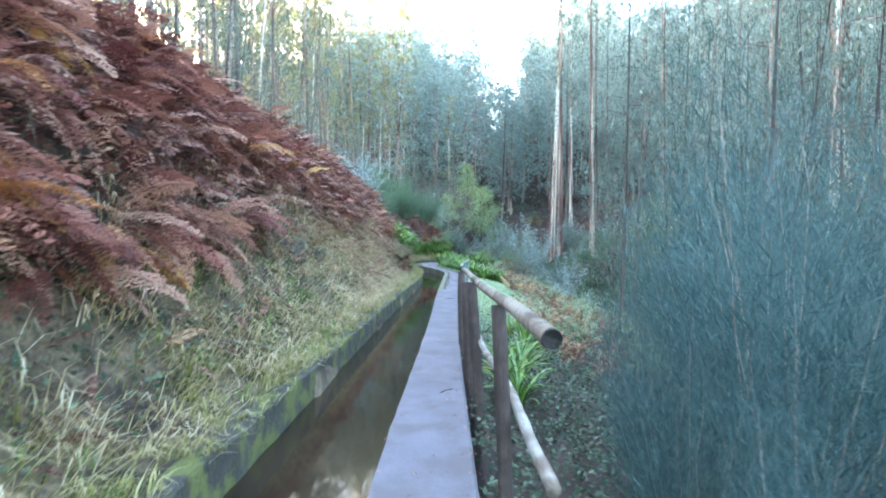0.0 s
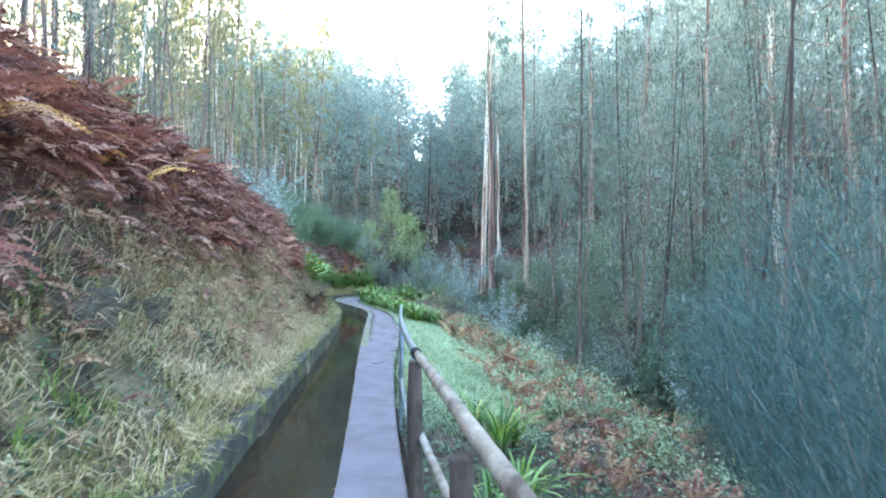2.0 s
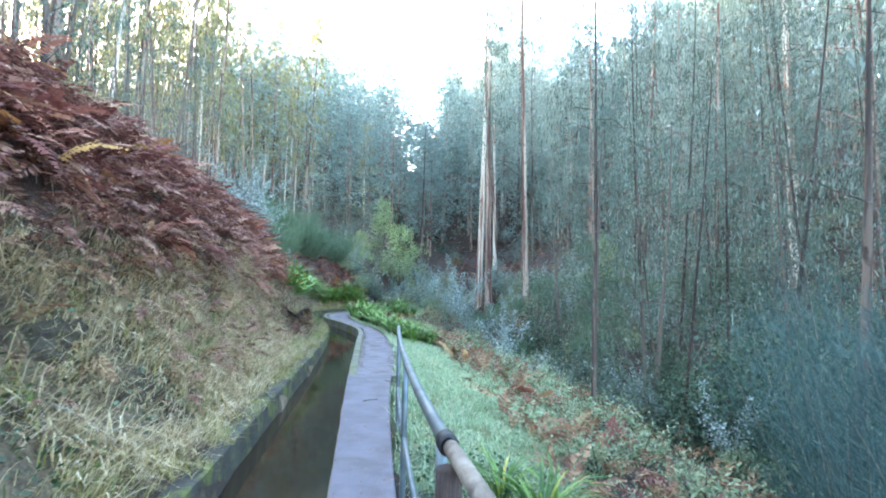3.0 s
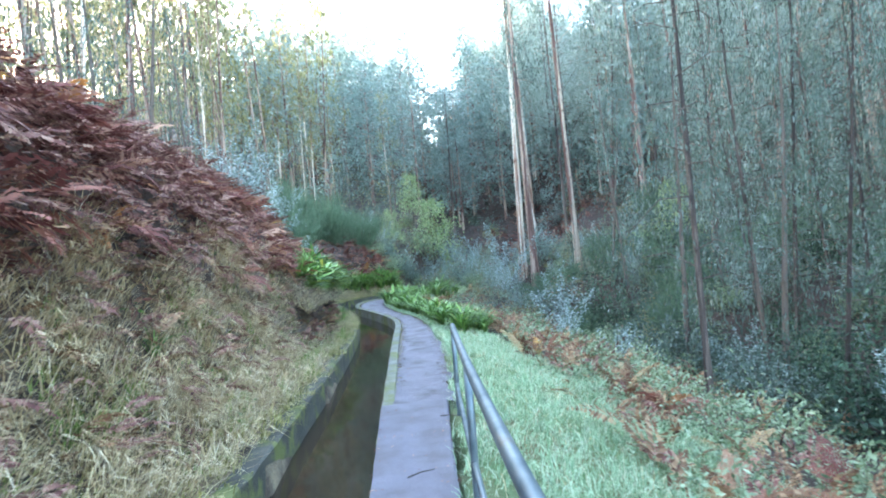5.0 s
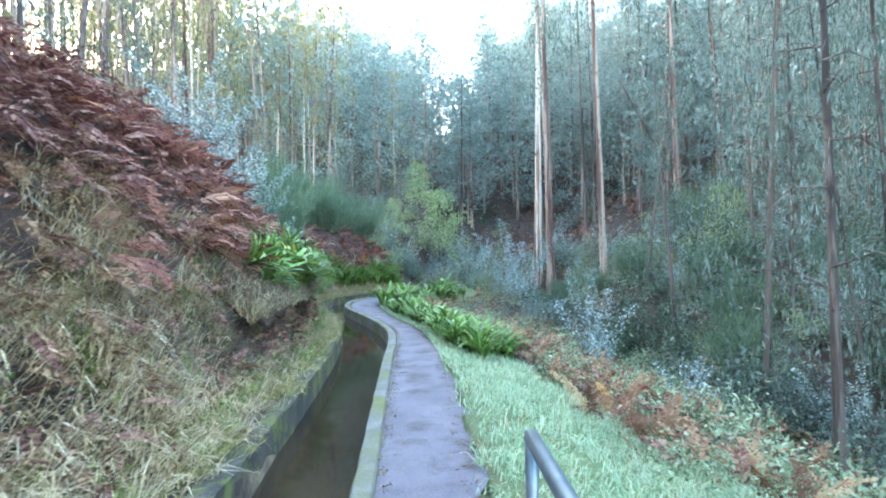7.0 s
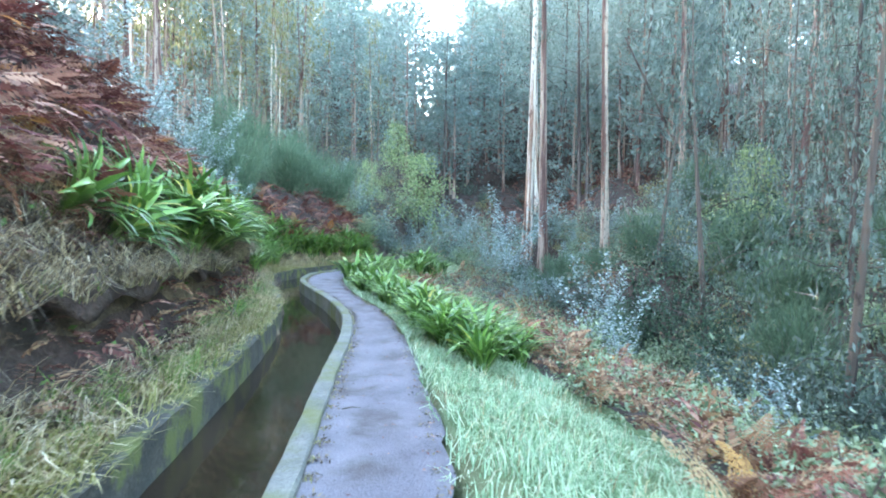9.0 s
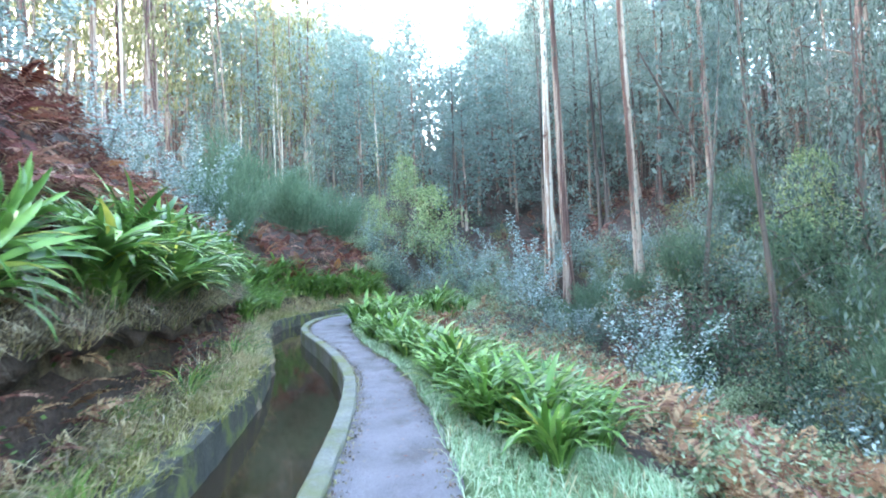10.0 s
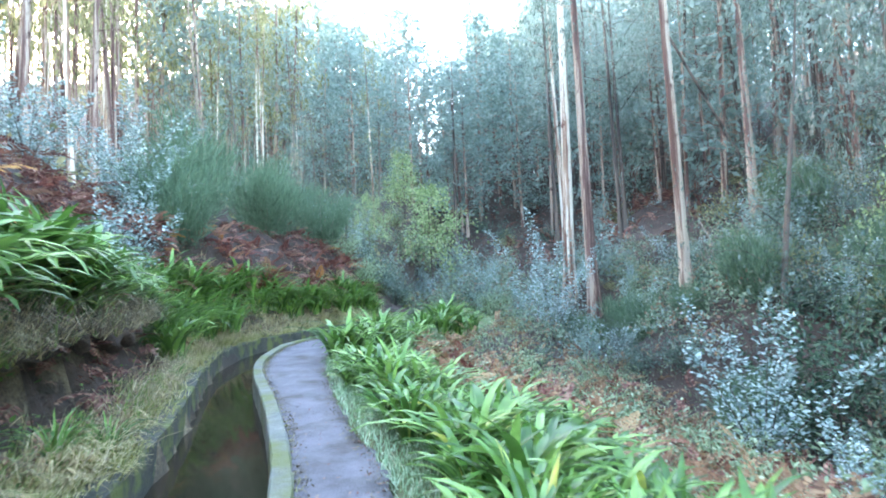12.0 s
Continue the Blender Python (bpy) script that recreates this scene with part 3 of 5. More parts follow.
FROND = [mesh_of("frond", *frond(40 + k), M_FERN) for k in range(5)]
FROND_TAN = [mesh_of("frond", *frond(50 + k), M_FERN_TAN) for k in range(4)]
FROND_ROUGH = [frond(60 + k, False) for k in range(6)]
FROND_FAR = [mesh_of("frond", *raw, M_FERN) for raw in FROND_ROUGH[:4]]


def strap_leaf(seed):
    """A strap-shaped leaf about 0.6 m long, arching along +x, with a fold down its middle."""
    rng = np.random.default_rng(seed)
    n = 8
    u = np.linspace(0, 1, n)
    arch = rng.uniform(0.45, 1.05)
    ang = 1.25 - arch * 2.1 * u ** 1.25
    step = 0.62 * rng.uniform(0.85, 1.15) / (n - 1)
    x, z = np.concatenate([[0], np.cumsum(np.cos(ang[:-1]) * step)]), np.concatenate([[0], np.cumsum(np.sin(ang[:-1]) * step)])
    w = 0.042 * np.minimum(1, 0.55 + u * 2) * np.sqrt(np.clip(1 - u ** 3.5, 0.01, 1)) * 0.5
    rows = []
    for i in range(n):
        nx, nz = -np.sin(ang[i]), np.cos(ang[i])
        rows.append([(x[i] + nx * 0.006, -w[i], z[i] + nz * 0.006), (x[i], 0, z[i]), (x[i] + nx * 0.006, w[i], z[i] + nz * 0.006)])
    v = np.array(rows).reshape(-1, 3)
    v[:, 1] += 0.05 * rng.uniform(-1, 1) * np.repeat(u, 3) ** 2
    i, j = np.meshgrid(np.arange(n - 1), np.arange(2), indexing="ij")
    f = np.stack([i * 3 + j, i * 3 + j + 1, (i + 1) * 3 + j + 1, (i + 1) * 3 + j], -1).reshape(-1, 4)
    return v, f


STRAP = [mesh_of("leaf", *strap_leaf(80 + k), M_AGA, True) for k in range(8)]
STRAP_RAW = [strap_leaf(80 + k) for k in range(8)]


def placed(piece, m):
    v, f = piece
    m = np.array(m)
    return v @ m[:3, :3].T + m[:3, 3], f


def agapanthus(x, y, size, seed, label, lift=0.0, tilt=0.0, count=31, wide=1.0):
    rng = np.random.default_rng(seed)
    t = thing("agapanthus", label, "plant", Matrix.Translation((x, y, float(bank_top([x], [y])[0]) + lift)), "agapanthus clumps")
    for k in range(count):
        a = 137.5 * k + rng.uniform(-25, 25)
        up = rng.uniform(0, 36) * (1 - 0.7 * k / count) - 2
        s = size * rng.uniform(0.75, 1.15)
        m = pose(0.05 * math.cos(radians(a)), 0.05 * math.sin(radians(a)), 0.0, 0, -up, a) @ Matrix.Diagonal((s, s * wide * rng.uniform(0.8, 1.25), s, 1))
        part("leaf", STRAP[int(rng.integers(8))], t, "", Matrix.Rotation(radians(tilt), 4, "Y") @ m)


def agapanthus_bed_plant(seed, leaves):
    rng = np.random.default_rng(seed)
    t = thing("agapanthus", STRAPPY + " on the far bank", "plant", group="agapanthus clumps")
    pieces = []
    for k in range(leaves):
        a = 137.5 * k + rng.uniform(-25, 25)
        s1 = rng.uniform(0.75, 1.15)
        m = pose(rng.uniform(-0.1, 0.1), rng.uniform(-0.1, 0.1), 0, 0, 3 - rng.uniform(-8, 30) * (1 - 0.8 * k / leaves), a) @ Matrix.Diagonal((s1, s1 * 1.2, s1, 1))
        pieces.append(placed(STRAP_RAW[int(rng.integers(8))], m))
    part("foliage", mesh_of("foliage", *joined(pieces), M_AGA_FAR, True), t)
    return t


STRAPPY = "clump of glossy green strap-leaved agapanthus"


def bracken(x, y, size, seed, label, uphill=None, count=7, pitch=(-30, 40), meshes=None):
    meshes = meshes or FROND
    rng = np.random.default_rng(seed)
    t = thing("bracken_fern", label, "fern", Matrix.Translation((x, y, on_ground(x, y) - 0.03)), "bracken on the slopes")
    for k in range(count):
        a = rng.uniform(0, 360) if uphill is None else uphill + rng.uniform(-80, 80)
        s = size * rng.uniform(0.7, 1.2)
        m = pose(rng.uniform(-0.12, 0.12), rng.uniform(-0.12, 0.12), rng.uniform(0, 0.12), rng.uniform(-35, 35), rng.uniform(*pitch), a) @ Matrix.Diagonal((s, s, s, 1))
        part("frond", meshes[int(rng.integers(len(meshes)))], t, "", m)


def limbs_and_leaves(seed, tall, base, spread, limbs, leaves, leaf_len, leaf_w, hang, droop=0.15, tip_only=0.35):
    """Limbs of a tree and the leaves along their outer parts."""
    rng = np.random.default_rng(seed)
    wood, pts = [], []
    for k in range(limbs):
        h = base + (tall - base) * ((k + rng.uniform(0, 1)) / limbs) ** 0.9
        a = 2.4 * k + rng.uniform(-0.5, 0.5)
        reach = spread * (1.05 - 0.75 * (h - base) / (tall - base)) * rng.uniform(0.6, 1.2)
        rise = rng.uniform(0.1, 0.8) * reach
        u = np.linspace(0, 1, 6)
        line = np.column_stack([np.cos(a) * reach * u, np.sin(a) * reach * u, h + rise * u - droop * reach * u ** 2.5 * 2]) + rng.normal(0, 0.05 * reach, (6, 3)) * u[:, None]
        r0 = 0.010 * tall / 10 * (1.2 - (h / tall) * 0.7) + 0.007
        wood.append(tube(line[::2] if tall > 12 else line, r0 * (1.05 - (u[::2] if tall > 12 else u) * 0.9), 3, False))
        m = leaves // limbs
        s = tip_only + (1 - tip_only) * np.sqrt(rng.uniform(0, 1, m))
        # twigs: leaves gather in tufts
        tufts = max(3, m // 24)
        ts = tip_only + (1 - tip_only) * rng.uniform(0, 1, tufts) ** 0.7
        centre = np.column_stack([np.interp(ts, u, line[:, c]) for c in range(3)]) + rng.normal(0, 0.20 * reach + 0.08, (tufts, 3)) * np.array([1, 1, 0.8])
        which = rng.integers(0, tufts, m)
        pts.append(centre[which] + rng.normal(0, 0.085 * reach + 0.09, (m, 3)) * np.array([1, 1, 1.25]))
    p = np.concatenate(pts)
    n = len(p)
    way = unit(rng.normal(0, 1, (n, 3)) * (1 - hang) + np.array([0, 0, -1.0]) * hang * 1.6)
    side = unit(np.cross(way, rng.normal(0, 1, (n, 3))))
    lv = leaf_quads(p, way, side, leaf_len * rng.uniform(0.6, 1.3, n), leaf_w * rng.uniform(0.7, 1.2, n))
    return joined(wood), lv


def trunk_line(seed, tall, bow):
    rng = np.random.default_rng(seed)
    u = np.linspace(0, 1, 14)
    a, b = rng.uniform(0, 6.28, 2)
    return np.column_stack([bow * np.sin(u * 2.6 + a) - bow * math.sin(a), bow * np.sin(u * 2.1 + b) - bow * math.sin(b), u * tall]), u


def tree_shape(seed, tall, radius, base, spread, limbs, leaves, leaf_len, leaf_w, hang, bow=0.12, droop=0.15, tip_only=0.35):
    """Wood (trunk with its limbs) and leaves of a tree rooted at the origin."""
    line, u = trunk_line(seed, tall, bow)
    r = radius * (1 - 0.82 * u) + radius * 0.45 * np.exp(-u * tall / 0.5)
    line[0, 2] -= 0.6
    w, lv = limbs_and_leaves(seed, tall, base, spread, limbs, leaves, leaf_len, leaf_w, hang, droop, tip_only)
    return joined([tube(line, r, 10, False, 0.04, np.random.default_rng(seed)), w]), lv


def tree(name, label, seed, tall, radius, base, spread, limbs, leaves, leaf_len, leaf_w, hang, bark, leaf, bow=0.12, droop=0.15, group="", tip_only=0.35):
    """A thing with trunk and crown, rooted at the origin."""
    t = thing(name, label, "tree", group=group)
    wood, lv = tree_shape(seed, tall, radius, base, spread, limbs, leaves, leaf_len, leaf_w, hang, bow, droop, tip_only)
    part("trunk", mesh_of("trunk", *wood, bark, True), t)
    part("crown", mesh_of("crown", *lv, leaf), t)
    return t


def set_down(t, x, y, turn, size=1.0, lean=(0, 0), copy=True, z=None):
    m = pose(x, y, on_ground(x, y) if z is None else z, lean[0], lean[1], turn) @ Matrix.Diagonal((size, size, size, 1))
    if copy:
        return copy_thing(t, m)
    t.matrix_basis = m
    return t


# ---- trees ----
EUC = "eucalyptus forest"
tall_pale = tree("eucalyptus_tree", "tall eucalyptus with pale peeling bark and high crown", 11, 27, 0.30, 15, 4.0, 16, 1700, 0.34, 0.075, 0.75, M_BARK_PALE, M_EUC, 0.16, group=EUC)
tall_dark = tree("eucalyptus_tree", "tall eucalyptus with reddish brown peeling bark", 12, 25, 0.28, 13, 3.6, 15, 1600, 0.34, 0.075, 0.75, M_BARK_RED, M_EUC, 0.22, group=EUC)
tall_streaked = tree("eucalyptus_tree", "tall eucalyptus with brown bark peeling in pale strips", 28, 26, 0.22, 13, 3.6, 15, 1600, 0.34, 0.075, 0.75, M_BARK_STREAK, M_EUC, 0.2, group=EUC)
mid_euc = tree("eucalyptus_tree", "slender eucalyptus with hanging grey-green leaves", 13, 17, 0.085, 2.2, 2.5, 30, 2700, 0.19, 0.044, 0.85, M_BARK_DARK, M_EUC, 0.25, 0.35, group=EUC)
low_euc = tree("eucalyptus_tree", "young bushy eucalyptus leafy down to the ground", 14, 11, 0.10, 0.8, 2.8, 26, 2000, 0.19, 0.048, 0.7, M_BARK_DARK, M_EUC, 0.25, 0.35, group=EUC)
mid_hill = tree("eucalyptus_tree", "slender eucalyptus on the facing hillside, leaves paled for haze", 33, 17, 0.11, 2.6, 3.1, 28, 1900, 0.27, 0.07, 0.7, M_BARK_RED, M_EUC_HAZE, 0.25, 0.3, group=EUC)
low_hill = tree("eucalyptus_tree", "young eucalyptus on the facing hillside, leaves paled for haze", 34, 11, 0.09, 0.8, 2.8, 26, 1750, 0.26, 0.07, 0.55, M_BARK_RED, M_EUC_HAZE, 0.2, 0.25, group=EUC)
hill_euc = tree("eucalyptus_tree", "slender hillside eucalyptus with sparse leaves in a sunlit olive tone", 15, 22, 0.15, 6.0, 2.7, 18, 860, 0.36, 0.08, 0.7, M_BARK_RED, M_EUC_SUNLIT, 0.3, 0.2, group=EUC)
hill_euc_b = tree("eucalyptus_tree", "thin hillside eucalyptus with bare lower trunk", 16, 20, 0.11, 7.0, 2.3, 15, 700, 0.36, 0.08, 0.7, M_BARK_PALE, M_EUC_SUNLIT, 0.35, 0.2, group=EUC)
tall_full = tree("eucalyptus_tree", "tall full-crowned eucalyptus on the facing slope", 35, 27, 0.15, 8, 4.2, 26, 3800, 0.25, 0.065, 0.6, M_BARK_DARK, M_EUC_HAZE, 0.2, 0.2, group=EUC)
pine = tree("pine_tree", "pine with layered needle branches, needles paled for haze", 17, 17, 0.17, 4.0, 3.2, 34, 3200, 0.30, 0.07, 0.15, M_BARK_DARK, M_PINE_HAZE, 0.1, -0.05, group="pines in the valley", tip_only=0.45)

branchy = tree("bare_tree", "half-bare tree with dark spreading branches", 23, 10, 0.11, 3.0, 4.6, 11, 420, 0.22, 0.05, 0.7, M_BARK_DARK, M_EUC, 0.3, 0.05, group="half-bare trees")
set_down(branchy, 7.6, 12.8, 130, 1.0, (0, -6), False)


def clumped_tree(seed, tall, radius, base, spread, clumps, per, leaf, flat, taper, hang=0.0):
    """Trunk, limbs and a crown gathered in many leafy clumps, open between them."""
    rng = np.random.default_rng(seed)
    line, u = trunk_line(seed, tall, 0.18)
    line[0, 2] -= 0.6
    wood, lv = [tube(line[::2], radius * (1 - 0.82 * u[::2]), 6, False)], []
    for k in range(clumps):
        q = ((k + rng.uniform(0, 0.9)) / clumps) ** 0.85
        h = base + (tall - base) * q
        reach = spread * (1 - taper * q) * rng.uniform(0.35, 1.05) * min(1, 0.55 + 3 * q)
        a = 2.4 * k + rng.uniform(-0.6, 0.6)
        centre = np.array([np.cos(a) * reach, np.sin(a) * reach, h])
        foot = np.array([np.interp(h - 0.35 * reach, line[:, 2], line[:, c]) for c in range(2)] + [h - 0.35 * reach])
        wood.append(tube(np.array([foot, (foot + centre) / 2 + (0, 0, -0.1), centre]), [0.045, 0.03, 0.012], 3, False))
        wide = spread * rng.uniform(0.26, 0.46) * (1 - 0.35 * taper * q)
        n = unit(rng.normal(0, 1, (per, 3)) + np.array([0, 0, 0.35]))
        p = centre + n * wide * np.array([1, 1, flat]) * rng.uniform(0.55, 1.1, per)[:, None]
        p[:, 2] -= hang * wide * rng.uniform(0, 1, per) ** 2
        way = unit(np.cross(n, rng.normal(0, 1, (per, 3))) + 0.4 * n + np.array([0, 0, -1.1 * hang]))
        side = unit(np.cross(way, n + rng.normal(0, 0.45, (per, 3))))
        lv.append(leaf_quads(p, way, side, leaf * rng.uniform(0.6, 1.35, per), leaf * 0.46))
    return joined(wood), joined(lv)


# pines with layered boughs, and eucalyptus with hanging or rounded clumps
FAR = [clumped_tree(18, 21, 0.17, 3.5, 3.3, 42, 26, 0.56, 0.75, 0.45, 0.7), clumped_tree(22, 19, 0.19, 3.0, 3.7, 46, 27, 0.50, 0.30, 0.72), clumped_tree(24, 23, 0.16, 6.0, 2.9, 38, 27, 0.56, 0.85, 0.35, 0.6), clumped_tree(26, 17, 0.18, 2.0, 3.9, 44, 27, 0.50, 0.36, 0.62)]
FAR_OPEN = [tree_shape(18, 23, 0.15, 8.0, 2.6, 16, 430, 0.52, 0.17, 0.7, 0.25, 0.25), tree_shape(27, 21, 0.12, 7.0, 2.2, 14, 380, 0.52, 0.17, 0.7, 0.3, 0.25), tree_shape(24, 24, 0.13, 9.0, 2.4, 16, 430, 0.52, 0.17, 0.7, 0.3, 0.3)]


def far_woods(name, label, spots, leaf, seed, shapes=FAR):
    """Distant woods that nobody could count, as one mesh."""
    rng = np.random.default_rng(seed)
    wood, leafy, kinds = [], [], []
    z = height(np.array([p[0] for p in spots]), np.array([p[1] for p in spots]))
    for (x, y), h in zip(spots, z):
        k = int(rng.integers(len(shapes)))
        s1 = rng.uniform(0.75, 1.2)
        m = pose(x, y, h, rng.uniform(-3, 3), rng.uniform(-3, 3), rng.uniform(0, 360)) @ Matrix.Diagonal((s1, s1, s1, 1))
        wood.append(placed(shapes[k][0], m)), leafy.append(placed(shapes[k][1], m))
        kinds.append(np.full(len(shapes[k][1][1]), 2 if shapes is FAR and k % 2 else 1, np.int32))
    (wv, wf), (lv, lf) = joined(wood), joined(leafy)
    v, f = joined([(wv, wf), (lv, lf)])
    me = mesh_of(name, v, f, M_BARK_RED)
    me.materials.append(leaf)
    me.materials.append(M_PINE_HAZE)
    me.polygons.foreach_set("material_index", np.concatenate([np.zeros(len(wf), np.int32)] + kinds))
    thing(name, label, "woods", kind="stuff", me=me)


set_down(tall_pale, 9.65, 45.8, 20, 0.96, (0, 1.0), False)
set_down(tall_dark, 10.1, 44.1, 75, 0.95, (0, -1.0), False)
set_down(tall_streaked, 11.45, 39.3, 200, 0.95, (0, 1.5), False)
set_down(mid_euc, 7.15, 20.4, 0, 0.95, (0, -1), False)
set_down(mid_euc, 9.6, 21.6, 140, 0.9)
set_down(mid_euc, 13.0, 28.3, 0, 1.0)
set_down(low_euc, 9.5, 21.0, 0, 0.9, (0, 0), False)
set_down(mid_hill, 19.0, 33.0, 0, 1.1, (0, 0), False)
set_down(low_hill, 17.5, 30.0, 0, 1.0, (0, 0), False)
set_down(hill_euc, -14, 40, 0, 1.0, (0, 0), False)
set_down(hill_euc_b, -11, 44, 0, 1.0, (0, 0), False)
set_down(tall_full, 26.5, 49.0, 0, 1.0, (0, 0), False)
set_down(pine, 7.5, 66, 0, 1.0, (0, 0), False)


def scatter(n, box, seed, apart, keep):
    """Uneven places in a box at least so far apart, where keep(x, y) holds."""
    rng = np.random.default_rng(seed)
    got = []
    for _ in range(n * 30):
        x, y = rng.uniform(box[0], box[1]), rng.uniform(box[2], box[3])
        if keep(x, y) and all((x - a) ** 2 + (y - b) ** 2 > apart ** 2 for a, b in got):
            got.append((x, y))
            if len(got) == n:
                break
    return got


def plant_forest():
    rng = np.random.default_rng(21)
    fixed = [(9.65, 45.8), (10.1, 44.1), (11.45, 39.3), (13, 28.3), (7.15, 20.4), (9.6, 21.6)]
    clear = lambda x, y: all((x - a) ** 2 + (y - b) ** 2 > 1.6 ** 2 for a, b in fixed)
    # across the valley: leafy young trees low down, taller ones above
    for x, y in scatter(34, (8.5, 22, 6, 36), 31, 2.2, lambda x, y: x > 8.5 + 0.12 * max(0, y - 22) and clear(x, y)):
        set_down(low_euc if rng.uniform() < 0.55 else mid_euc, x, y, rng.uniform(0, 360), rng.uniform(0.65, 1.1), (rng.uniform(-4, 4), rng.uniform(-4, 4)))
    for x, y in scatter(60, (14, 50, 14, 80), 32, 3.0, lambda x, y: x > 14 + 0.0 * y and clear(x, y) and (x > 17 or y > 48)):
        set_down([low_hill, mid_hill, mid_hill, tall_dark, tall_pale][int(rng.integers(5))], x, y, rng.uniform(0, 360), rng.uniform(0.75, 1.1), (rng.uniform(-4, 4), rng.uniform(-4, 4)))
    # tall crowns behind the trunks, to the top of the slope
    for x, y in ((15.5, 52.0), (17.6, 55.5), (20.2, 53.0), (14.2, 59.5), (18.2, 62.0), (22.4, 58.5), (24.5, 52.5), (21.0, 66.0)):
        set_down(tall_full, x, y, rng.uniform(0, 360), rng.uniform(0.95, 1.1), (rng.uniform(-3, 3), rng.uniform(-3, 3)))
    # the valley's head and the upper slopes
    far_woods("far_woods", "dense distant eucalyptus and pine woods at the valley's head", scatter(150, (-20, 38, 56, 128), 33, 2.9, lambda x, y: clear(x, y) and (y > 67 if -5 < x < 13 else x > 8 or y > 60) and not (abs(x - 0.8 - 0.123 * (y - 20)) < 1.5 + 0.05 * (y - 55) and y > 92)), M_EUC_HAZE, 5)
    far_woods("far_woods", "dense distant eucalyptus woods on the facing hillside", scatter(125, (20, 76, 4, 112), 37, 3.2, lambda x, y: x > 24 or y > 30), M_EUC_HAZE, 6)
    far_woods("far_woods", "sunlit slender eucalyptus woods on the hill above the bank", scatter(64, (-48, -13, 26, 100), 47, 2.6, lambda x, y: True) + scatter(40, (-42, -9, 66, 116), 50, 3.0, lambda x, y: True) + scatter(46, (-40, -11, 22, 72), 51, 2.2, lambda x, y: True) + scatter(16, (-15, -6, 64, 84), 52, 2.0, lambda x, y: True), M_EUC_SUNLIT, 7, FAR_OPEN)
    # the hill above the bank
    for x, y in scatter(92, (-44, -8.5, 16, 92), 34, 1.7, lambda x, y: x < -9.5 + 0.05 * max(0, y - 40)):
        set_down(hill_euc if rng.uniform() < 0.5 else hill_euc_b, x, y, rng.uniform(0, 360), rng.uniform(0.75, 1.1), (rng.uniform(-4, 4), rng.uniform(-4, 4)))
    for x, y in scatter(16, (-9, 1, 47, 60), 35, 2.4, lambda x, y: True):
        set_down(low_euc if rng.uniform() < 0.6 else hill_euc_b, x, y, rng.uniform(0, 360), rng.uniform(0.55, 0.85))
    for x, y in scatter(18, (-13, -6.2, 7, 34), 41, 1.8, lambda x, y: True):
        set_down(low_euc, x, y, rng.uniform(0, 360), rng.uniform(0.4, 0.75))
    for x, y in scatter(9, (9.5, 20, 6, 27), 46, 2.0, lambda x, y: clear(x, y)):
        set_down(mid_euc, x, y, rng.uniform(0, 360), rng.uniform(0.85, 1.15), (rng.uniform(-4, 4), rng.uniform(-4, 4)))
    for x, y in scatter(15, (17, 33, 12, 42), 48, 2.6, clear):
        set_down(mid_hill, x, y, rng.uniform(0, 360), rng.uniform(1.2, 1.5), (rng.uniform(-4, 4), rng.uniform(-4, 4)))
    for x, y in ((-8.2, 13.5), (-9.5, 17.5), (-7.8, 19.5), (-9.0, 22.5), (-10.5, 15.0), (-8.5, 26.0), (-11.5, 20.5)):
        set_down(low_euc, x, y, rng.uniform(0, 360), rng.uniform(0.75, 1.0))
    # behind the start of the walk
    for x, y in scatter(18, (-30, 34, -34, -9), 36, 4.0, lambda x, y: True):
        set_down(hill_euc_b, x, y, rng.uniform(0, 360), rng.uniform(0.8, 1.1))


plant_forest()


# ---- shrubs ----
def blue_shrub(seed, tall, leaf_size, count):
    """Young eucalyptus: a few stems with round blue-grey leaves in pairs."""
    rng = np.random.default_rng(seed)
    t = thing("blue_shrub", "young eucalyptus shrub with round blue-grey leaves", "shrub", group="blue eucalyptus shrubs")
    wood, lv = [], []
    stems = 7
    for k in range(stems):
        a, out = rng.uniform(0, 6.28), rng.uniform(0.12, 0.6) * tall
        u = np.linspace(0, 1, 7)
        h = tall * rng.uniform(0.6, 1.0)
        line = np.column_stack([np.cos(a) * out * u ** 1.3, np.sin(a) * out * u ** 1.3, h * u - 0.1])
        wood.append(tube(line, 0.013 * (1.1 - u), 4, False))
        m = count // stems
        s = rng.uniform(0.22, 1.0, m)
        b = np.column_stack([np.interp(s, u, line[:, c]) for c in range(3)])
        az = rng.uniform(0, 6.28, m)
        out_way = np.column_stack([np.cos(az), np.sin(az), np.zeros(m)])
        b = b + out_way * (rng.uniform(0, 0.22, m) * tall * (1.1 - s) * 0.8)[:, None] + rng.normal(0, 0.03, (m, 3))
        way = unit(out_way + rng.normal(0, 0.4, (m, 3)) + np.array([0, 0, 0.25]))
        side = unit(np.cross(way, rng.normal(0, 0.5, (m, 3)) + np.array([0, 0, 1.0])))
        lv.append(leaf_quads(b, way, side, leaf_size * rng.uniform(0.7, 1.3, m), leaf_size * 0.62))
    part("stem", mesh_of("stem", *joined(wood), M_TWIG, True), t)
    part("foliage", mesh_of("foliage", *joined(lv), M_BLUE), t)
    return t


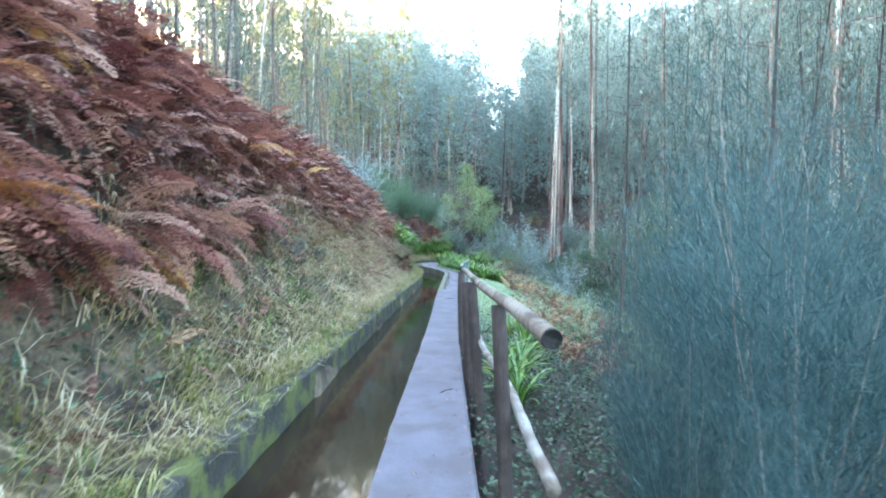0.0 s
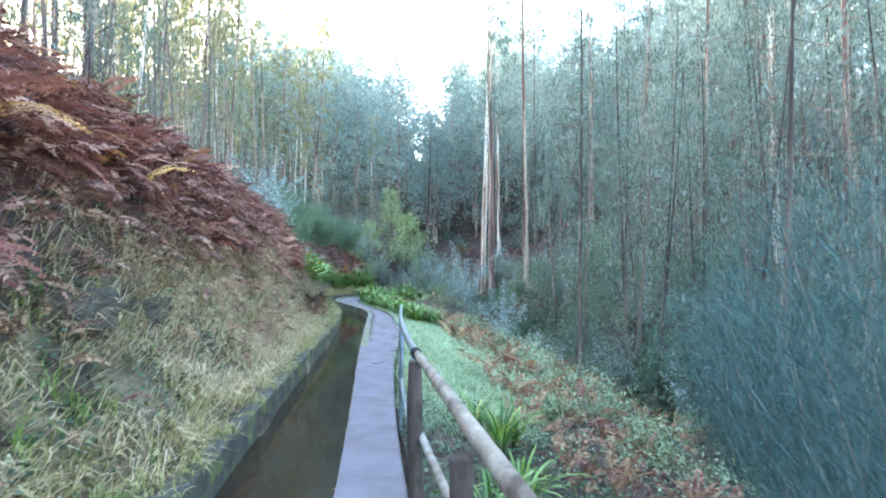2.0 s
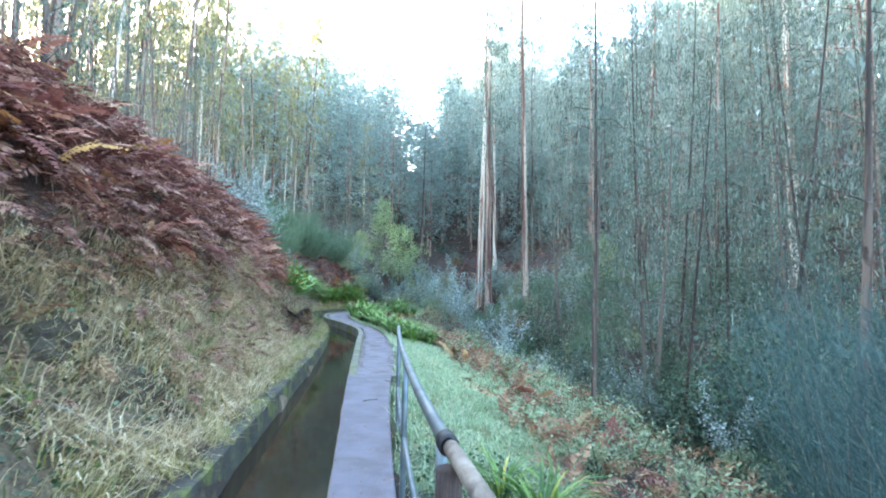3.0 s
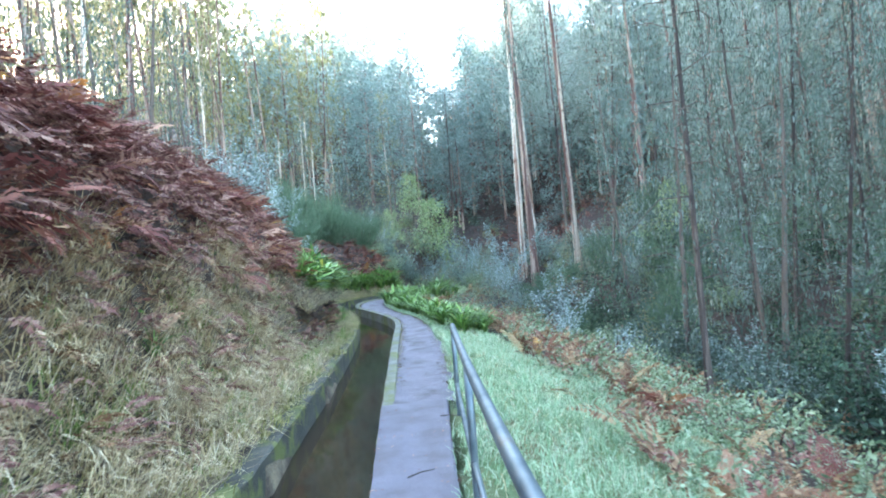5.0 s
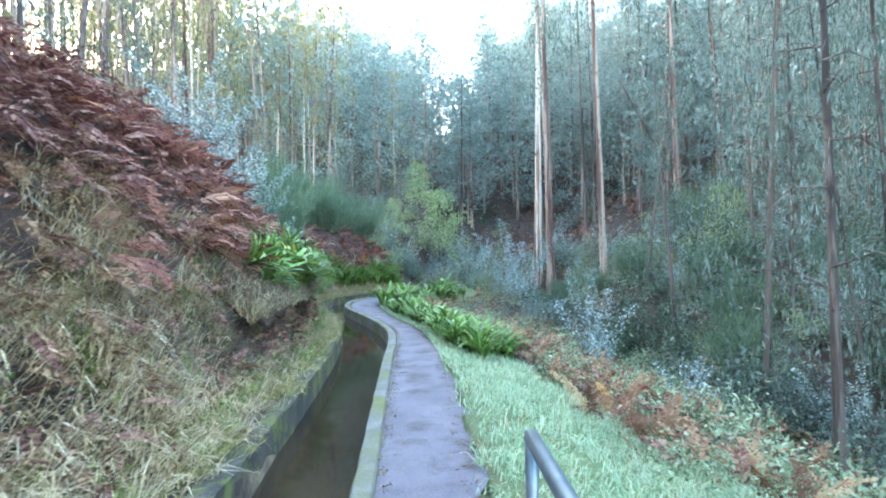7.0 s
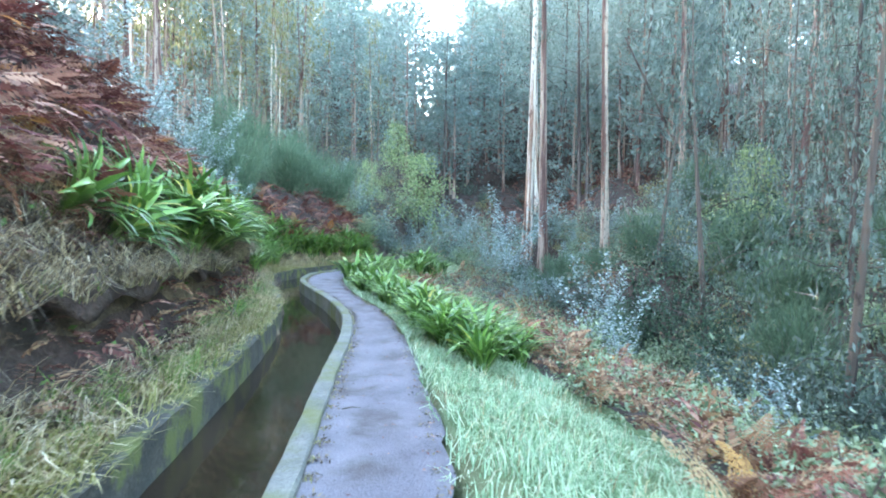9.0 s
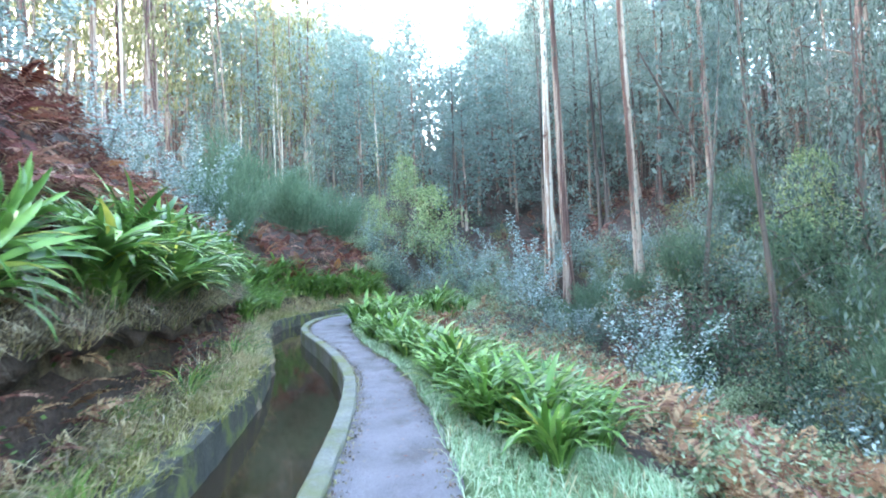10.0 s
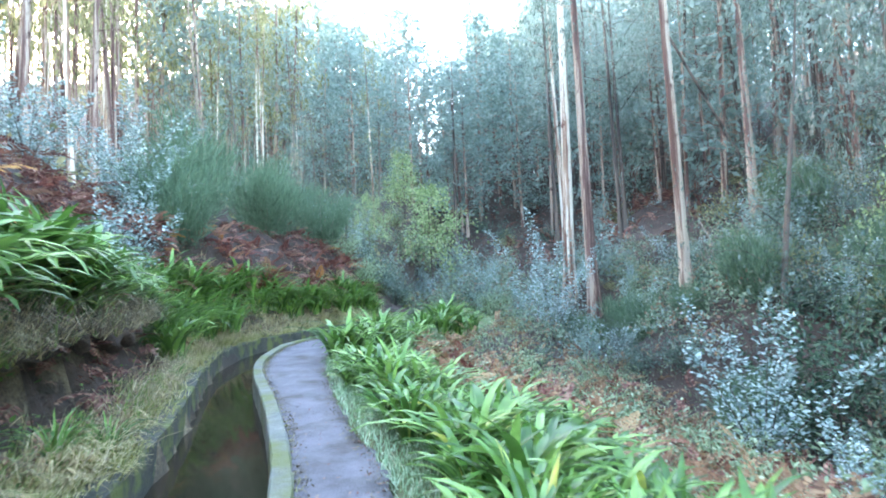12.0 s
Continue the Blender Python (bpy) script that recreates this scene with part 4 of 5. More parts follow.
BLUE = [blue_shrub(200 + k, (2.3, 1.7, 1.3, 2.9)[k], (0.080, 0.072, 0.068, 0.088)[k], (1400, 1100, 850, 1900)[k]) for k in range(4)]
BLUE_AT = [(-4.0, 33.0, 0, 0.95), (-3.9, 24.2, 3, 0.9), (-5.3, 35.6, 0, 1.0), (-4.8, 38.4, 1, 1.0), (-3.3, 30.2, 2, 1.0), (7.5, 31.1, 3, 1.2), (8.4, 38.4, 1, 0.8),
           (-4.5, 26.3, 0, 1.0), (-4.3, 28.2, 0, 1.0), (6.4, 23.5, 2, 1.1), (6.6, 28.3, 1, 0.9), (4.2, 51.0, 3, 0.9), (2.9, 52.0, 0, 1.0), (6.6, 49.0, 3, 0.9),
           (8.0, 44.0, 3, 1.0), (9.6, 20.5, 1, 1.0), (8.9, 17.0, 0, 1.0), (10.4, 24.0, 3, 0.8), (12.4, 34.0, 3, 0.9), (15.0, 37.0, 0, 1.1), (16.5, 31.0, 3, 1.0),
           (-6.2, 33.6, 3, 0.9), (-6.0, 36.8, 3, 1.2), (-1.6, 47.5, 3, 1.0), (-0.2, 49.5, 3, 1.0), (-6.5, 40.0, 3, 1.1), (-7.5, 36.0, 3, 1.1), (19.0, 40.0, 3, 1.0), (22.0, 46.0, 3, 1.0), (13.0, 31.0, 0, 1.0), (14.2, 38.8, 3, 0.9), (17.8, 35.0, 3, 1.0), (12.6, 26.0, 3, 0.9), (1.2, 50.2, 3, 0.8), (5.4, 48.0, 0, 1.0), (7.8, 47.6, 3, 0.9), (3.6, 54.0, 3, 1.1)]
for i, (x, y, k, size) in enumerate(BLUE_AT):
    set_down(BLUE[k], x, y, i * 67.0, size)
for b, (x, y) in zip(BLUE, ((10.8, 41.5), (13.5, 42.5), (12.0, 44.0), (14.5, 45.0))):
    set_down(b, x, y, 10, 1.0, copy=False)


blue_tree = blue_shrub(204, 5.2, 0.11, 2600)
set_down(blue_tree, 7.3, 41.6, 0, 1.0, copy=False)
set_down(blue_tree, 5.6, 47.5, 120, 0.7)


def broom(label, seed, tall, radius, strands, material, width, length):
    """A feathery bush of thin upright strands on pale stems."""
    rng = np.random.default_rng(seed)
    t = thing("broom_bush", label, "bush", group="feathery broom bushes")
    wood = []
    ends = []
    for k in range(16):
        a, out = rng.uniform(0, 6.28), radius * np.sqrt(rng.uniform(0, 1))
        u = np.linspace(0, 1, 7)
        h = tall * rng.uniform(0.55, 0.95) * (1 - 0.35 * (out / radius) ** 2)
        line = np.column_stack([np.cos(a) * out * u ** 0.8, np.sin(a) * out * u ** 0.8, h * u - 0.1]) + rng.normal(0, 0.03, (7, 3)) * u[:, None]
        wood.append(tube(line, 0.014 * (1.1 - u * 0.9), 3, False))
        ends.append(line)
    m = strands // 16
    lv = []
    for line in ends:
        s = rng.uniform(0.12, 1.0, m)
        u = np.linspace(0, 1, 7)
        b = np.column_stack([np.interp(s, u, line[:, c]) for c in range(3)]) + rng.normal(0, 0.17 * radius, (m, 3)) * np.array([1, 1, 0.7])
        d = unit(rng.normal(0, 0.42, (m, 3)) + np.array([0, 0, 0.9]) + 0.35 * unit(line[-1] * np.array([1, 1, 0]) + 1e-6))
        side = unit(np.cross(d, rng.normal(0, 1, (m, 3))))
        lv.append(leaf_quads(b, d, side, length * rng.uniform(0.5, 1.3, m), width))
    part("stem", mesh_of("stem", *joined(wood), M_BRANCH, True), t, "pale thin stems")
    part("foliage", mesh_of("foliage", *joined(lv), material), t)
    return t


broom_a = broom("large feathery blue-green broom bush below the path", 301, 5.2, 1.35, 14000, M_BROOM, 0.0078, 0.26)
broom_b = broom("large feathery blue-green broom bush below the path", 302, 5.4, 1.5, 14000, M_BROOM, 0.0078, 0.27)
set_down(broom_a, 2.75, 3.9, 0, 1.0, copy=False)
set_down(broom_b, 3.7, 6.4, 40, 1.0, copy=False)
set_down(broom_a, 4.9, 8.6, 100, 1.05)
set_down(broom_b, 3.4, 1.6, 200, 0.9)
set_down(broom_b, 6.4, 11.4, 300, 1.0)
set_down(broom_a, 5.3, 5.2, 20, 1.2)
for k, (x, y, size) in enumerate(((1.85, 2.5, 0.40), (1.75, 3.5, 0.42), (2.0, 4.6, 0.42), (2.35, 5.7, 0.45))):
    set_down(broom_b if k % 2 else broom_a, x, y, 75.0 * k, size)
broom_g = broom("soft green broom bush on the bank", 303, 3.6, 1.5, 6500, M_BROOM_GREEN, 0.02, 0.5)
set_down(broom_g, -3.4, 42.6, 0, 1.0, copy=False)
set_down(broom_g, -1.6, 45.0, 90, 0.9)
set_down(broom_g, -5.6, 41.0, 180, 1.25)
set_down(broom_g, -4.6, 37.0, 310, 0.9)
set_down(broom_g, -3.9, 45.5, 220, 1.2)
set_down(broom_g, 9.9, 40.4, 250, 0.7)
set_down(broom_g, 10.6, 37.9, 200, 0.42)
set_down(broom_g, 9.2, 42.3, 20, 0.5)
set_down(broom_g, 8.6, 43.6, 80, 0.45)
set_down(broom_g, 8.9, 33.0, 130, 0.7)
set_down(broom_g, 10.3, 27.0, 130, 0.8)
for k, (x, y, size) in enumerate(((12.2, 29.5, 0.8), (13.6, 33.0, 0.9), (11.8, 36.5, 0.75), (15.8, 36.0, 0.9), (14.6, 27.5, 0.9), (17.5, 41.0, 1.0))):
    set_down(broom_g, x, y, 57.0 * k, size)

shrub_tree = tree("small_tree", "small leafy tree with light yellow-green foliage", 19, 5.5, 0.06, 1.2, 2.0, 20, 2600, 0.16, 0.09, 0.2, M_TWIG, M_YELLOW, 0.1, 0.0, group="light green small trees")
set_down(shrub_tree, 4.0, 52.5, 0, 1.25, copy=False)
set_down(shrub_tree, 2.6, 56.5, 130, 0.8)
set_down(shrub_tree, 0.4, 50.5, 60, 0.55)
set_down(shrub_tree, 14.5, 33.5, 60, 0.6)


def dead_branch(x, y, turn, size):
    rng = np.random.default_rng(77)
    pieces = []
    for k in range(6):
        a = rng.uniform(-1.2, 1.2)
        u = np.linspace(0, 1, 5)
        s = 0.3 + 0.2 * k
        pieces.append(tube(np.column_stack([np.sin(a) * s * u, 0.3 * u * rng.uniform(-1, 1), np.cos(a) * s * u + 0.25 * k * (1 - u) * 0.6]), 0.03 * (1.1 - u), 5, False))
    v, f = joined(pieces)
    thing("dead_branch", "bleached bare dead branch among the shrubs", "branch", pose(x, y, on_ground(x, y) + 0.4, 0, 20, turn) @ Matrix.Diagonal((size, size, size, 1)), me=mesh_of("dead_branch", v, f, M_BRANCH, True))


dead_branch(12.9, 40.4, 0, 2.0)
dead_branch(11.5, 27.5, 80, 1.2)


def leaning_trunk():
    u = np.linspace(0, 1, 8)
    v, f = tube(np.column_stack([21.6 - 5.5 * u, 47.2 - 0.3 * u, 4.4 + 9.5 * u]), 0.11 * (1 - 0.5 * u), 8, True)
    thing("fallen_trunk", "dark dead trunk leaning against the forest", "trunk", me=mesh_of("fallen_trunk", v, f, M_BARK_DARK, True))


leaning_trunk()


def leafy_bush(label, seed, tall, radius, leaves, size, material):
    """A dense bush of small leaves on short stems."""
    rng = np.random.default_rng(seed)
    t = thing("bush", label, "bush", group="bushes of the forest slope")
    wood, lv = [], []
    for k in range(11):
        a, out = rng.uniform(0, 6.28), radius * rng.uniform(0.2, 1.0)
        h = tall * rng.uniform(0.45, 1.0) * (1 - 0.4 * (out / radius) ** 2)
        u = np.linspace(0, 1, 4)
        line = np.column_stack([np.cos(a) * out * u, np.sin(a) * out * u, h * u ** 0.8 - 0.1])
        wood.append(tube(line, 0.02 * (1.1 - u), 4, False))
        m = leaves // 11
        s1 = rng.uniform(0.25, 1.0, m)
        b = np.column_stack([np.interp(s1, u, line[:, c]) for c in range(3)]) + rng.normal(0, 0.17 * radius, (m, 3))
        way = unit(rng.normal(0, 1, (m, 3)) + np.array([0, 0, -0.2]))
        side = unit(np.cross(way, rng.normal(0, 1, (m, 3))))
        lv.append(leaf_quads(b, way, side, size * rng.uniform(0.6, 1.4, m), size * 0.4))
    part("stem", mesh_of("stem", *joined(wood), M_TWIG, True), t)
    part("foliage", mesh_of("foliage", *joined(lv), material), t)
    return t


BUSH = [leafy_bush("dense grey-green bush on the forest slope", 401, 2.6, 1.5, 860, 0.17, M_EUC), leafy_bush("low olive-green bush on the forest slope", 402, 1.8, 1.3, 760, 0.15, M_EUC_SUNLIT), leafy_bush("tall green bush on the forest slope", 403, 3.6, 1.6, 950, 0.18, M_PINE_HAZE)]
for b, (x, y) in zip(BUSH, ((14.0, 38.0), (13.2, 36.2), (16.0, 40.5))):
    set_down(b, x, y, 0, 1.0, copy=False)
def clear_of_trunks(x, y):
    return all(abs(x - a * 0.985) > 0.9 or y > b + 0.5 or y < b - 7 for a, b in ((9.65, 45.8), (10.1, 44.1), (11.45, 39.3)))


NEAR_BUSH = [leafy_bush("fine-leaved grey-green bush below the path", 411, 1.7, 1.1, 1300, 0.12, M_BRAMBLE), leafy_bush("fine-leaved dark green bush below the path", 412, 2.2, 1.2, 1400, 0.13, M_EUC)]
for b, (x, y) in zip(NEAR_BUSH, ((8.4, 30.0), (9.0, 24.5))):
    set_down(b, x, y, 0, 1.0, copy=False)
deep_bush = leafy_bush("tall dark green bush under the forest trees", 414, 3.4, 1.5, 2300, 0.13, M_DEEP)
set_down(deep_bush, 9.4, 18.3, 0, 1.0, copy=False)
for k, (x, y) in enumerate(scatter(26, (8.0, 17, 9, 33), 430, 1.5, lambda x, y: x > 7.8 + 0.10 * max(0, y - 18))):
    set_down(deep_bush, x, y, k * 97.0, 0.75 + 0.6 * ((k * 37) % 10) / 10)
bramble_bush = leafy_bush("bramble bush with pale green leaves beside the bracken", 415, 1.15, 0.85, 760, 0.095, M_BRAMBLE)
set_down(bramble_bush, 4.6, 17.4, 0, 1.0, copy=False)
for k, (x, y) in enumerate(((3.6, 13.0), (4.9, 12.4), (5.2, 14.6), (4.3, 15.5), (5.6, 16.4), (4.9, 18.8), (3.9, 19.6), (5.5, 20.3), (4.5, 21.6), (3.7, 23.0), (5.2, 23.6), (4.2, 25.3), (4.9, 27.2), (3.9, 29.0), (5.6, 29.8), (5.0, 32.0), (4.4, 35.0), (5.8, 11.0))):
    set_down(bramble_bush, x, y, k * 83.0, 0.75 + 0.5 * ((k * 37) % 10) / 10)
pale_bush = leafy_bush("light grey-green bush at the valley's head", 413, 2.6, 1.3, 1100, 0.15, M_SCRUB)
set_down(pale_bush, 3.2, 47.6, 0, 1.0, copy=False)
for k, (x, y) in enumerate(scatter(20, (-2.5, 10, 47.0, 60), 49, 1.7, clear_of_trunks)):
    set_down(pale_bush, x, y, k * 77.0, 0.8 + 0.6 * ((k * 37) % 10) / 10)
for k, (x, y) in enumerate(((0.1, 44.0), (0.9, 45.4), (-0.7, 44.6), (1.5, 46.8), (2.0, 48.5), (0.3, 47.2), (5.6, 44.5), (5.2, 46.5))):
    set_down(NEAR_BUSH[k % 2], x, y, k * 50.0, 0.9)
for k, (x, y) in enumerate(scatter(46, (5.6, 15, 14, 44), 45, 1.25, lambda x, y: x > 7.3 + 0.02 * y and clear_of_trunks(x, y))):
    set_down(NEAR_BUSH[k % 2], x, y, k * 71.0, 0.6 + 0.45 * ((k * 37) % 10) / 10)


for k, (x, y) in enumerate(scatter(40, (5.2, 13, 37, 54), 44, 1.4, lambda x, y: x > 5.2 and clear_of_trunks(x, y))):
    set_down(BUSH[k % 3], x, y, k * 71.0, 0.35 + 0.3 * ((k * 37) % 10) / 10)
for k, (x, y) in enumerate(scatter(62, (7.5, 40, 14, 72), 38, 1.9, lambda x, y: x > 8.0 + 0.05 * y and clear_of_trunks(x, y))):
    set_down(BUSH[k % 3], x, y, k * 71.0, 0.7 + 0.5 * ((k * 37) % 10) / 10)
for k, (x, y) in enumerate(scatter(24, (-14, 12, 50, 78), 39, 2.2, lambda x, y: x < -2 or y > 53)):
    set_down(BUSH[k % 3], x, y, k * 71.0, 0.8 + 0.5 * ((k * 37) % 10) / 10)
for k, (x, y) in enumerate(scatter(24, (-24, -6.8, 18, 60), 40, 2.2, lambda x, y: True)):
    set_down(BUSH[k % 2], x, y, k * 71.0, 0.7 + 0.4 * ((k * 37) % 10) / 10)


# ---- bracken, agapanthus and sticks ----
def bank_spots(n, y0, y1, d0, d1, seed):
    """Places on the bank so far from the canal wall."""
    rng = np.random.default_rng(seed)
    i = np.searchsorted(WALL[:, 1], rng.uniform(y0, y1, n)) if y1 < 33 else rng.integers(np.searchsorted(WALL[:, 1], y0), np.searchsorted(WALL[:, 1], y1), n)
    i = np.clip(i, 0, len(WALL) - 1)
    d = rng.uniform(d0, d1, n)
    t = unit(np.gradient(WALL, axis=0))[i]
    jit = rng.uniform(-0.15, 0.15, n)
    return np.column_stack([WALL[i, 0] - (d + WALL_W) * t[:, 1] + jit * t[:, 0], WALL[i, 1] + (d + WALL_W) * t[:, 0] + jit * t[:, 1]])


def slope_spots(n, y0, y1, d0, d1, seed):
    """Places on the slope so far from the path's edge."""
    rng = np.random.default_rng(seed)
    i = rng.integers(np.searchsorted(EDGE[:, 1], y0), np.searchsorted(EDGE[:, 1], y1), n)
    d = rng.uniform(d0, d1, n)
    t = unit(np.gradient(EDGE, axis=0))[i]
    jit = rng.uniform(-0.15, 0.15, n)
    return np.column_stack([EDGE[i, 0] + d * t[:, 1] + jit * t[:, 0], EDGE[i, 1] - d * t[:, 0] + jit * t[:, 1]])


RUST = "dead rust-brown bracken fern drooping on the bank"
for k, (x, y) in enumerate(bank_spots(190, 0.5, 25.5, 1.15, 3.2, 51)):
    if 6.9 < y < 11.3 and x > -3.15 or y < 6.9 and x > -2.75 or 11.3 <= y < 18 and x > -2.9:
        continue
    bracken(x, y, 0.95 if y < 9 else 0.78, 500 + k, RUST, 0.0, 6, meshes=FROND if y < 10.5 else FROND_FAR)
for k, (x, y) in enumerate(((-2.75, 3.6), (-3.0, 4.4), (-2.9, 5.7), (-3.3, 3.2), (-2.9, 7.4))):
    bracken(x, y, 0.95, 1400 + k, "large orange-brown bracken fern hanging over the bank", 10.0, 6)
for k, (x, y) in enumerate(bank_spots(30, 26, 36, 1.4, 3.0, 52)):
    bracken(x, y, 0.6, 700 + k, RUST, -20.0, 6, meshes=FROND_FAR)
for k, (x, y) in enumerate(np.concatenate([slope_spots(56, 10, 36, 1.9, 4.8, 53), slope_spots(34, 18, 34, 1.7, 3.4, 60)])):
    bracken(x, y, 0.72, 800 + k, "dead brown bracken fern on the slope below", None, 5, (-62, -8), FROND if k % 3 == 0 else FROND_TAN)

for k, (x, y) in enumerate(bank_spots(34, 34.5, 44, 1.0, 2.7, 57)):
    bracken(x, y, 0.85, 1100 + k, RUST, -60.0, 6, (-50, 10), FROND_FAR)

for k, (x, y) in enumerate(slope_spots(40, 22.2, 32, 0.4, 1.5, 54)):
    agapanthus(x, y, 1.0, 900 + k, STRAPPY + " by the path", count=42, wide=1.2)
for k, (x, y) in enumerate(slope_spots(14, 23.2, 28.5, 1.4, 2.2, 59)):
    agapanthus(x, y, 1.05, 1250 + k, STRAPPY + " by the path", count=36, wide=1.25)
for k, (x, y) in enumerate(bank_spots(20, 23.0, 28.2, 0.60, 1.30, 55)):
    agapanthus(x, y, 1.45, 960 + k, STRAPPY + " hanging over the bank", tilt=24, count=50, lift=0.1, wide=1.25)
for k, (x, y) in enumerate(bank_spots(12, 29.2, 32.5, 0.75, 1.5, 155)):
    agapanthus(x, y, 1.2, 990 + k, STRAPPY + " on the bank", tilt=25)
for k, (x, y, s1) in enumerate(((1.55, 25.5, 1.2), (1.95, 26.0, 1.15), (1.5, 26.4, 1.1), (2.2, 25.4, 1.0))):
    agapanthus(x, y, s1, 1500 + k, "agapanthus clump with broad pale-shining leaves by the path", wide=1.9, count=36)
BED = [agapanthus_bed_plant(1300 + k, 46) for k in range(4)]
far_spots = np.concatenate([slope_spots(26, 31.0, 40, 0.2, 1.4, 58), bank_spots(62, 31.5, 43, 0.3, 1.25, 56)])
for k, (x, y) in enumerate(far_spots):
    set_down(BED[k % 4], x, y, k * 83.0, 1.15 + 0.35 * ((k * 31) % 10) / 10, copy=k > 3)
fill_spots = np.concatenate([slope_spots(52, 22.3, 31.2, 0.3, 1.5, 158), bank_spots(26, 22.8, 28.4, 0.6, 1.4, 159)])
for k, (x, y) in enumerate(fill_spots):
    set_down(BED[k % 4], x, y, k * 61.0, 0.78 + 0.3 * ((k * 31) % 10) / 10, z=float(bank_top([x], [y])[0]))
for k, (x, y) in enumerate(((-2.0, 21.9), (-2.25, 22.6), (-2.15, 21.4), (-2.1, 22.2))):
    agapanthus(x - 0.08, y, 1.4, 1020 + k, "large dark glossy agapanthus overhanging the canal bank", tilt=52, count=40, lift=-0.02)
for k, (x, y, s1) in enumerate(((-1.45, 22.9, 0.5), (-1.5, 27.0, 0.6), (-1.62, 26.5, 0.7), (-2.3, 30.6, 0.5), (0.95, 6.2, 1.2), (1.05, 7.0, 1.1), (0.85, 6.7, 1.1), (1.2, 7.6, 1.25), (1.35, 8.4, 1.2), (1.65, 10.2, 1.2), (2.0, 10.7, 1.1), (1.45, 10.8, 1.0), (0.95, 7.9, 1.1), (-2.3, 14.6, 0.5), (-1.75, 24.2, 0.5), (-1.38, 24.0, 0.75), (-1.5, 24.7, 0.7))):
    agapanthus(x, y, s1, 1040 + k, STRAPPY + " in the grass", wide=0.65, count=34)


def outcrop(x, y, z, size, seed, turn):
    """A rough dark lump of rock and root-bound soil jutting from the bank."""
    rng = np.random.default_rng(seed)
    bm = bmesh.new()
    bmesh.ops.create_icosphere(bm, subdivisions=4, radius=1.0)
    for v in bm.verts:
        q = v.co.copy()
        n1 = noise.fractal(q * 1.4 + Vector((seed, 0, 0)), 0.9, 2.1, 5)
        n2 = noise.fractal(Vector((q.x * 2, q.y * 2, q.z * 7)) + Vector((0, seed, 0)), 0.8, 2.0, 3)
        v.co = q * (1 + 0.30 * n1 + 0.10 * n2)
        v.co.z = min(v.co.z, 0.75)
    me = bpy.data.meshes.new("rock")
    bm.to_mesh(me)
    bm.free()
    me.materials.append(M_ROCK)
    thing("rock", "dark rough rock and soil ledge jutting from the bank", "rock", pose(x, y, z, 0, 0, turn) @ Matrix.Diagonal((*size, 1)), me=me, group="rocks in the bank")


outcrop(-2.82, 9.3, 1.22, (0.34, 0.75, 0.34), 3, 4)
outcrop(-2.72, 10.5, 1.12, (0.30, 0.5, 0.28), 8, -6)
outcrop(-2.92, 7.9, 1.28, (0.28, 0.42, 0.30), 13, 10)


def stick(a, b, r, seed):
    p = curve_through([a, [(a[i] + b[i]) / 2 + 0.02 for i in range(3)], b], 7)
    v, f = tube(p, np.linspace(r, r * 0.5, 7), 6, True, 0.08, np.random.default_rng(seed))
    thing("stick", "thin pale dry stick lying on the grassy bank", "stick", me=mesh_of("stick", v, f, M_BRANCH, True), group="sticks")


def bent_stick():
    p = curve_through([(-1.77, 18.25, max(0.28, on_ground(-1.77, 18.25) + 0.08)), (-2.1, 18.13, max(0.5, on_ground(-2.1, 18.13) + 0.14)), (-2.4, 18.0, max(0.78, on_ground(-2.4, 18.0) + 0.14)), (-2.75, 17.5, max(0.9, on_ground(-2.75, 17.5) + 0.1))], 12)
    v, f = tube(p, np.linspace(0.024, 0.012, 12), 7, True, 0.08, np.random.default_rng(3))
    thing("dead_branch", "long pale bent dead branch lying down the bank", "branch", me=mesh_of("dead_branch", v, f, M_BRANCH, True))


bent_stick()
for k, (x, y, x2, y2) in enumerate(((-2.3, 10.0, -1.9, 10.3), (-2.2, 5.2, -1.8, 6.0), (-2.1, 24.5, -1.6, 25.1))):
    stick((x, y, on_ground(x, y) + 0.12), (x2, y2, on_ground(x2, y2) + 0.12), 0.012, k)
for k, (x, y, x2, y2) in enumerate(((0.0, 5.0, 0.13, 5.12), (0.1, 13.2, 0.32, 13.3), (0.5, 14.7, 0.72, 14.6), (0.3, 20.6, 0.44, 20.62))):
    z = 0.026 if y < 15 else -0.02
    p = np.array([(x, y, z), ((x + x2) / 2, (y + y2) / 2 + 0.02, z + 0.004), (x2, y2, z)])
    v, f = tube(p, [0.006, 0.005, 0.003], 5)
    thing("twig", "small dark twig lying on the path", "twig", me=mesh_of("twig", v, f, M_TWIG), group="twigs on the path")


# ---- grass, litter and undergrowth (nobody could count them) ----
def raised(p, z=0.0):
    return np.column_stack([p, height(p[:, 0], p[:, 1]) + z])


def stuff(name, label, category, v, f, material):
    return thing(name, label, category, kind="stuff", me=mesh_of(name, v, f, material))


def tufts(spots, per, length, width, rng, lean, droop, downhill, spread=0.10):
    """Grass in tufts: the blades of one tuft start close together and fall the same way."""
    n = len(spots)
    size = rng.uniform(0.55, 1.35, n)
    c = np.repeat(spots, per, 0) + rng.normal(0, spread, (n * per, 2))
    turn = unit(downhill + rng.normal(0, 0.7, (n, 3)) * np.array([1, 1, 0]))
    return blades(np.column_stack([c, bank_top(c[:, 0], c[:, 1]) - 0.01]), length * np.repeat(size, per), width, rng, lean, droop, np.repeat(turn, per, 0) * 1.1)


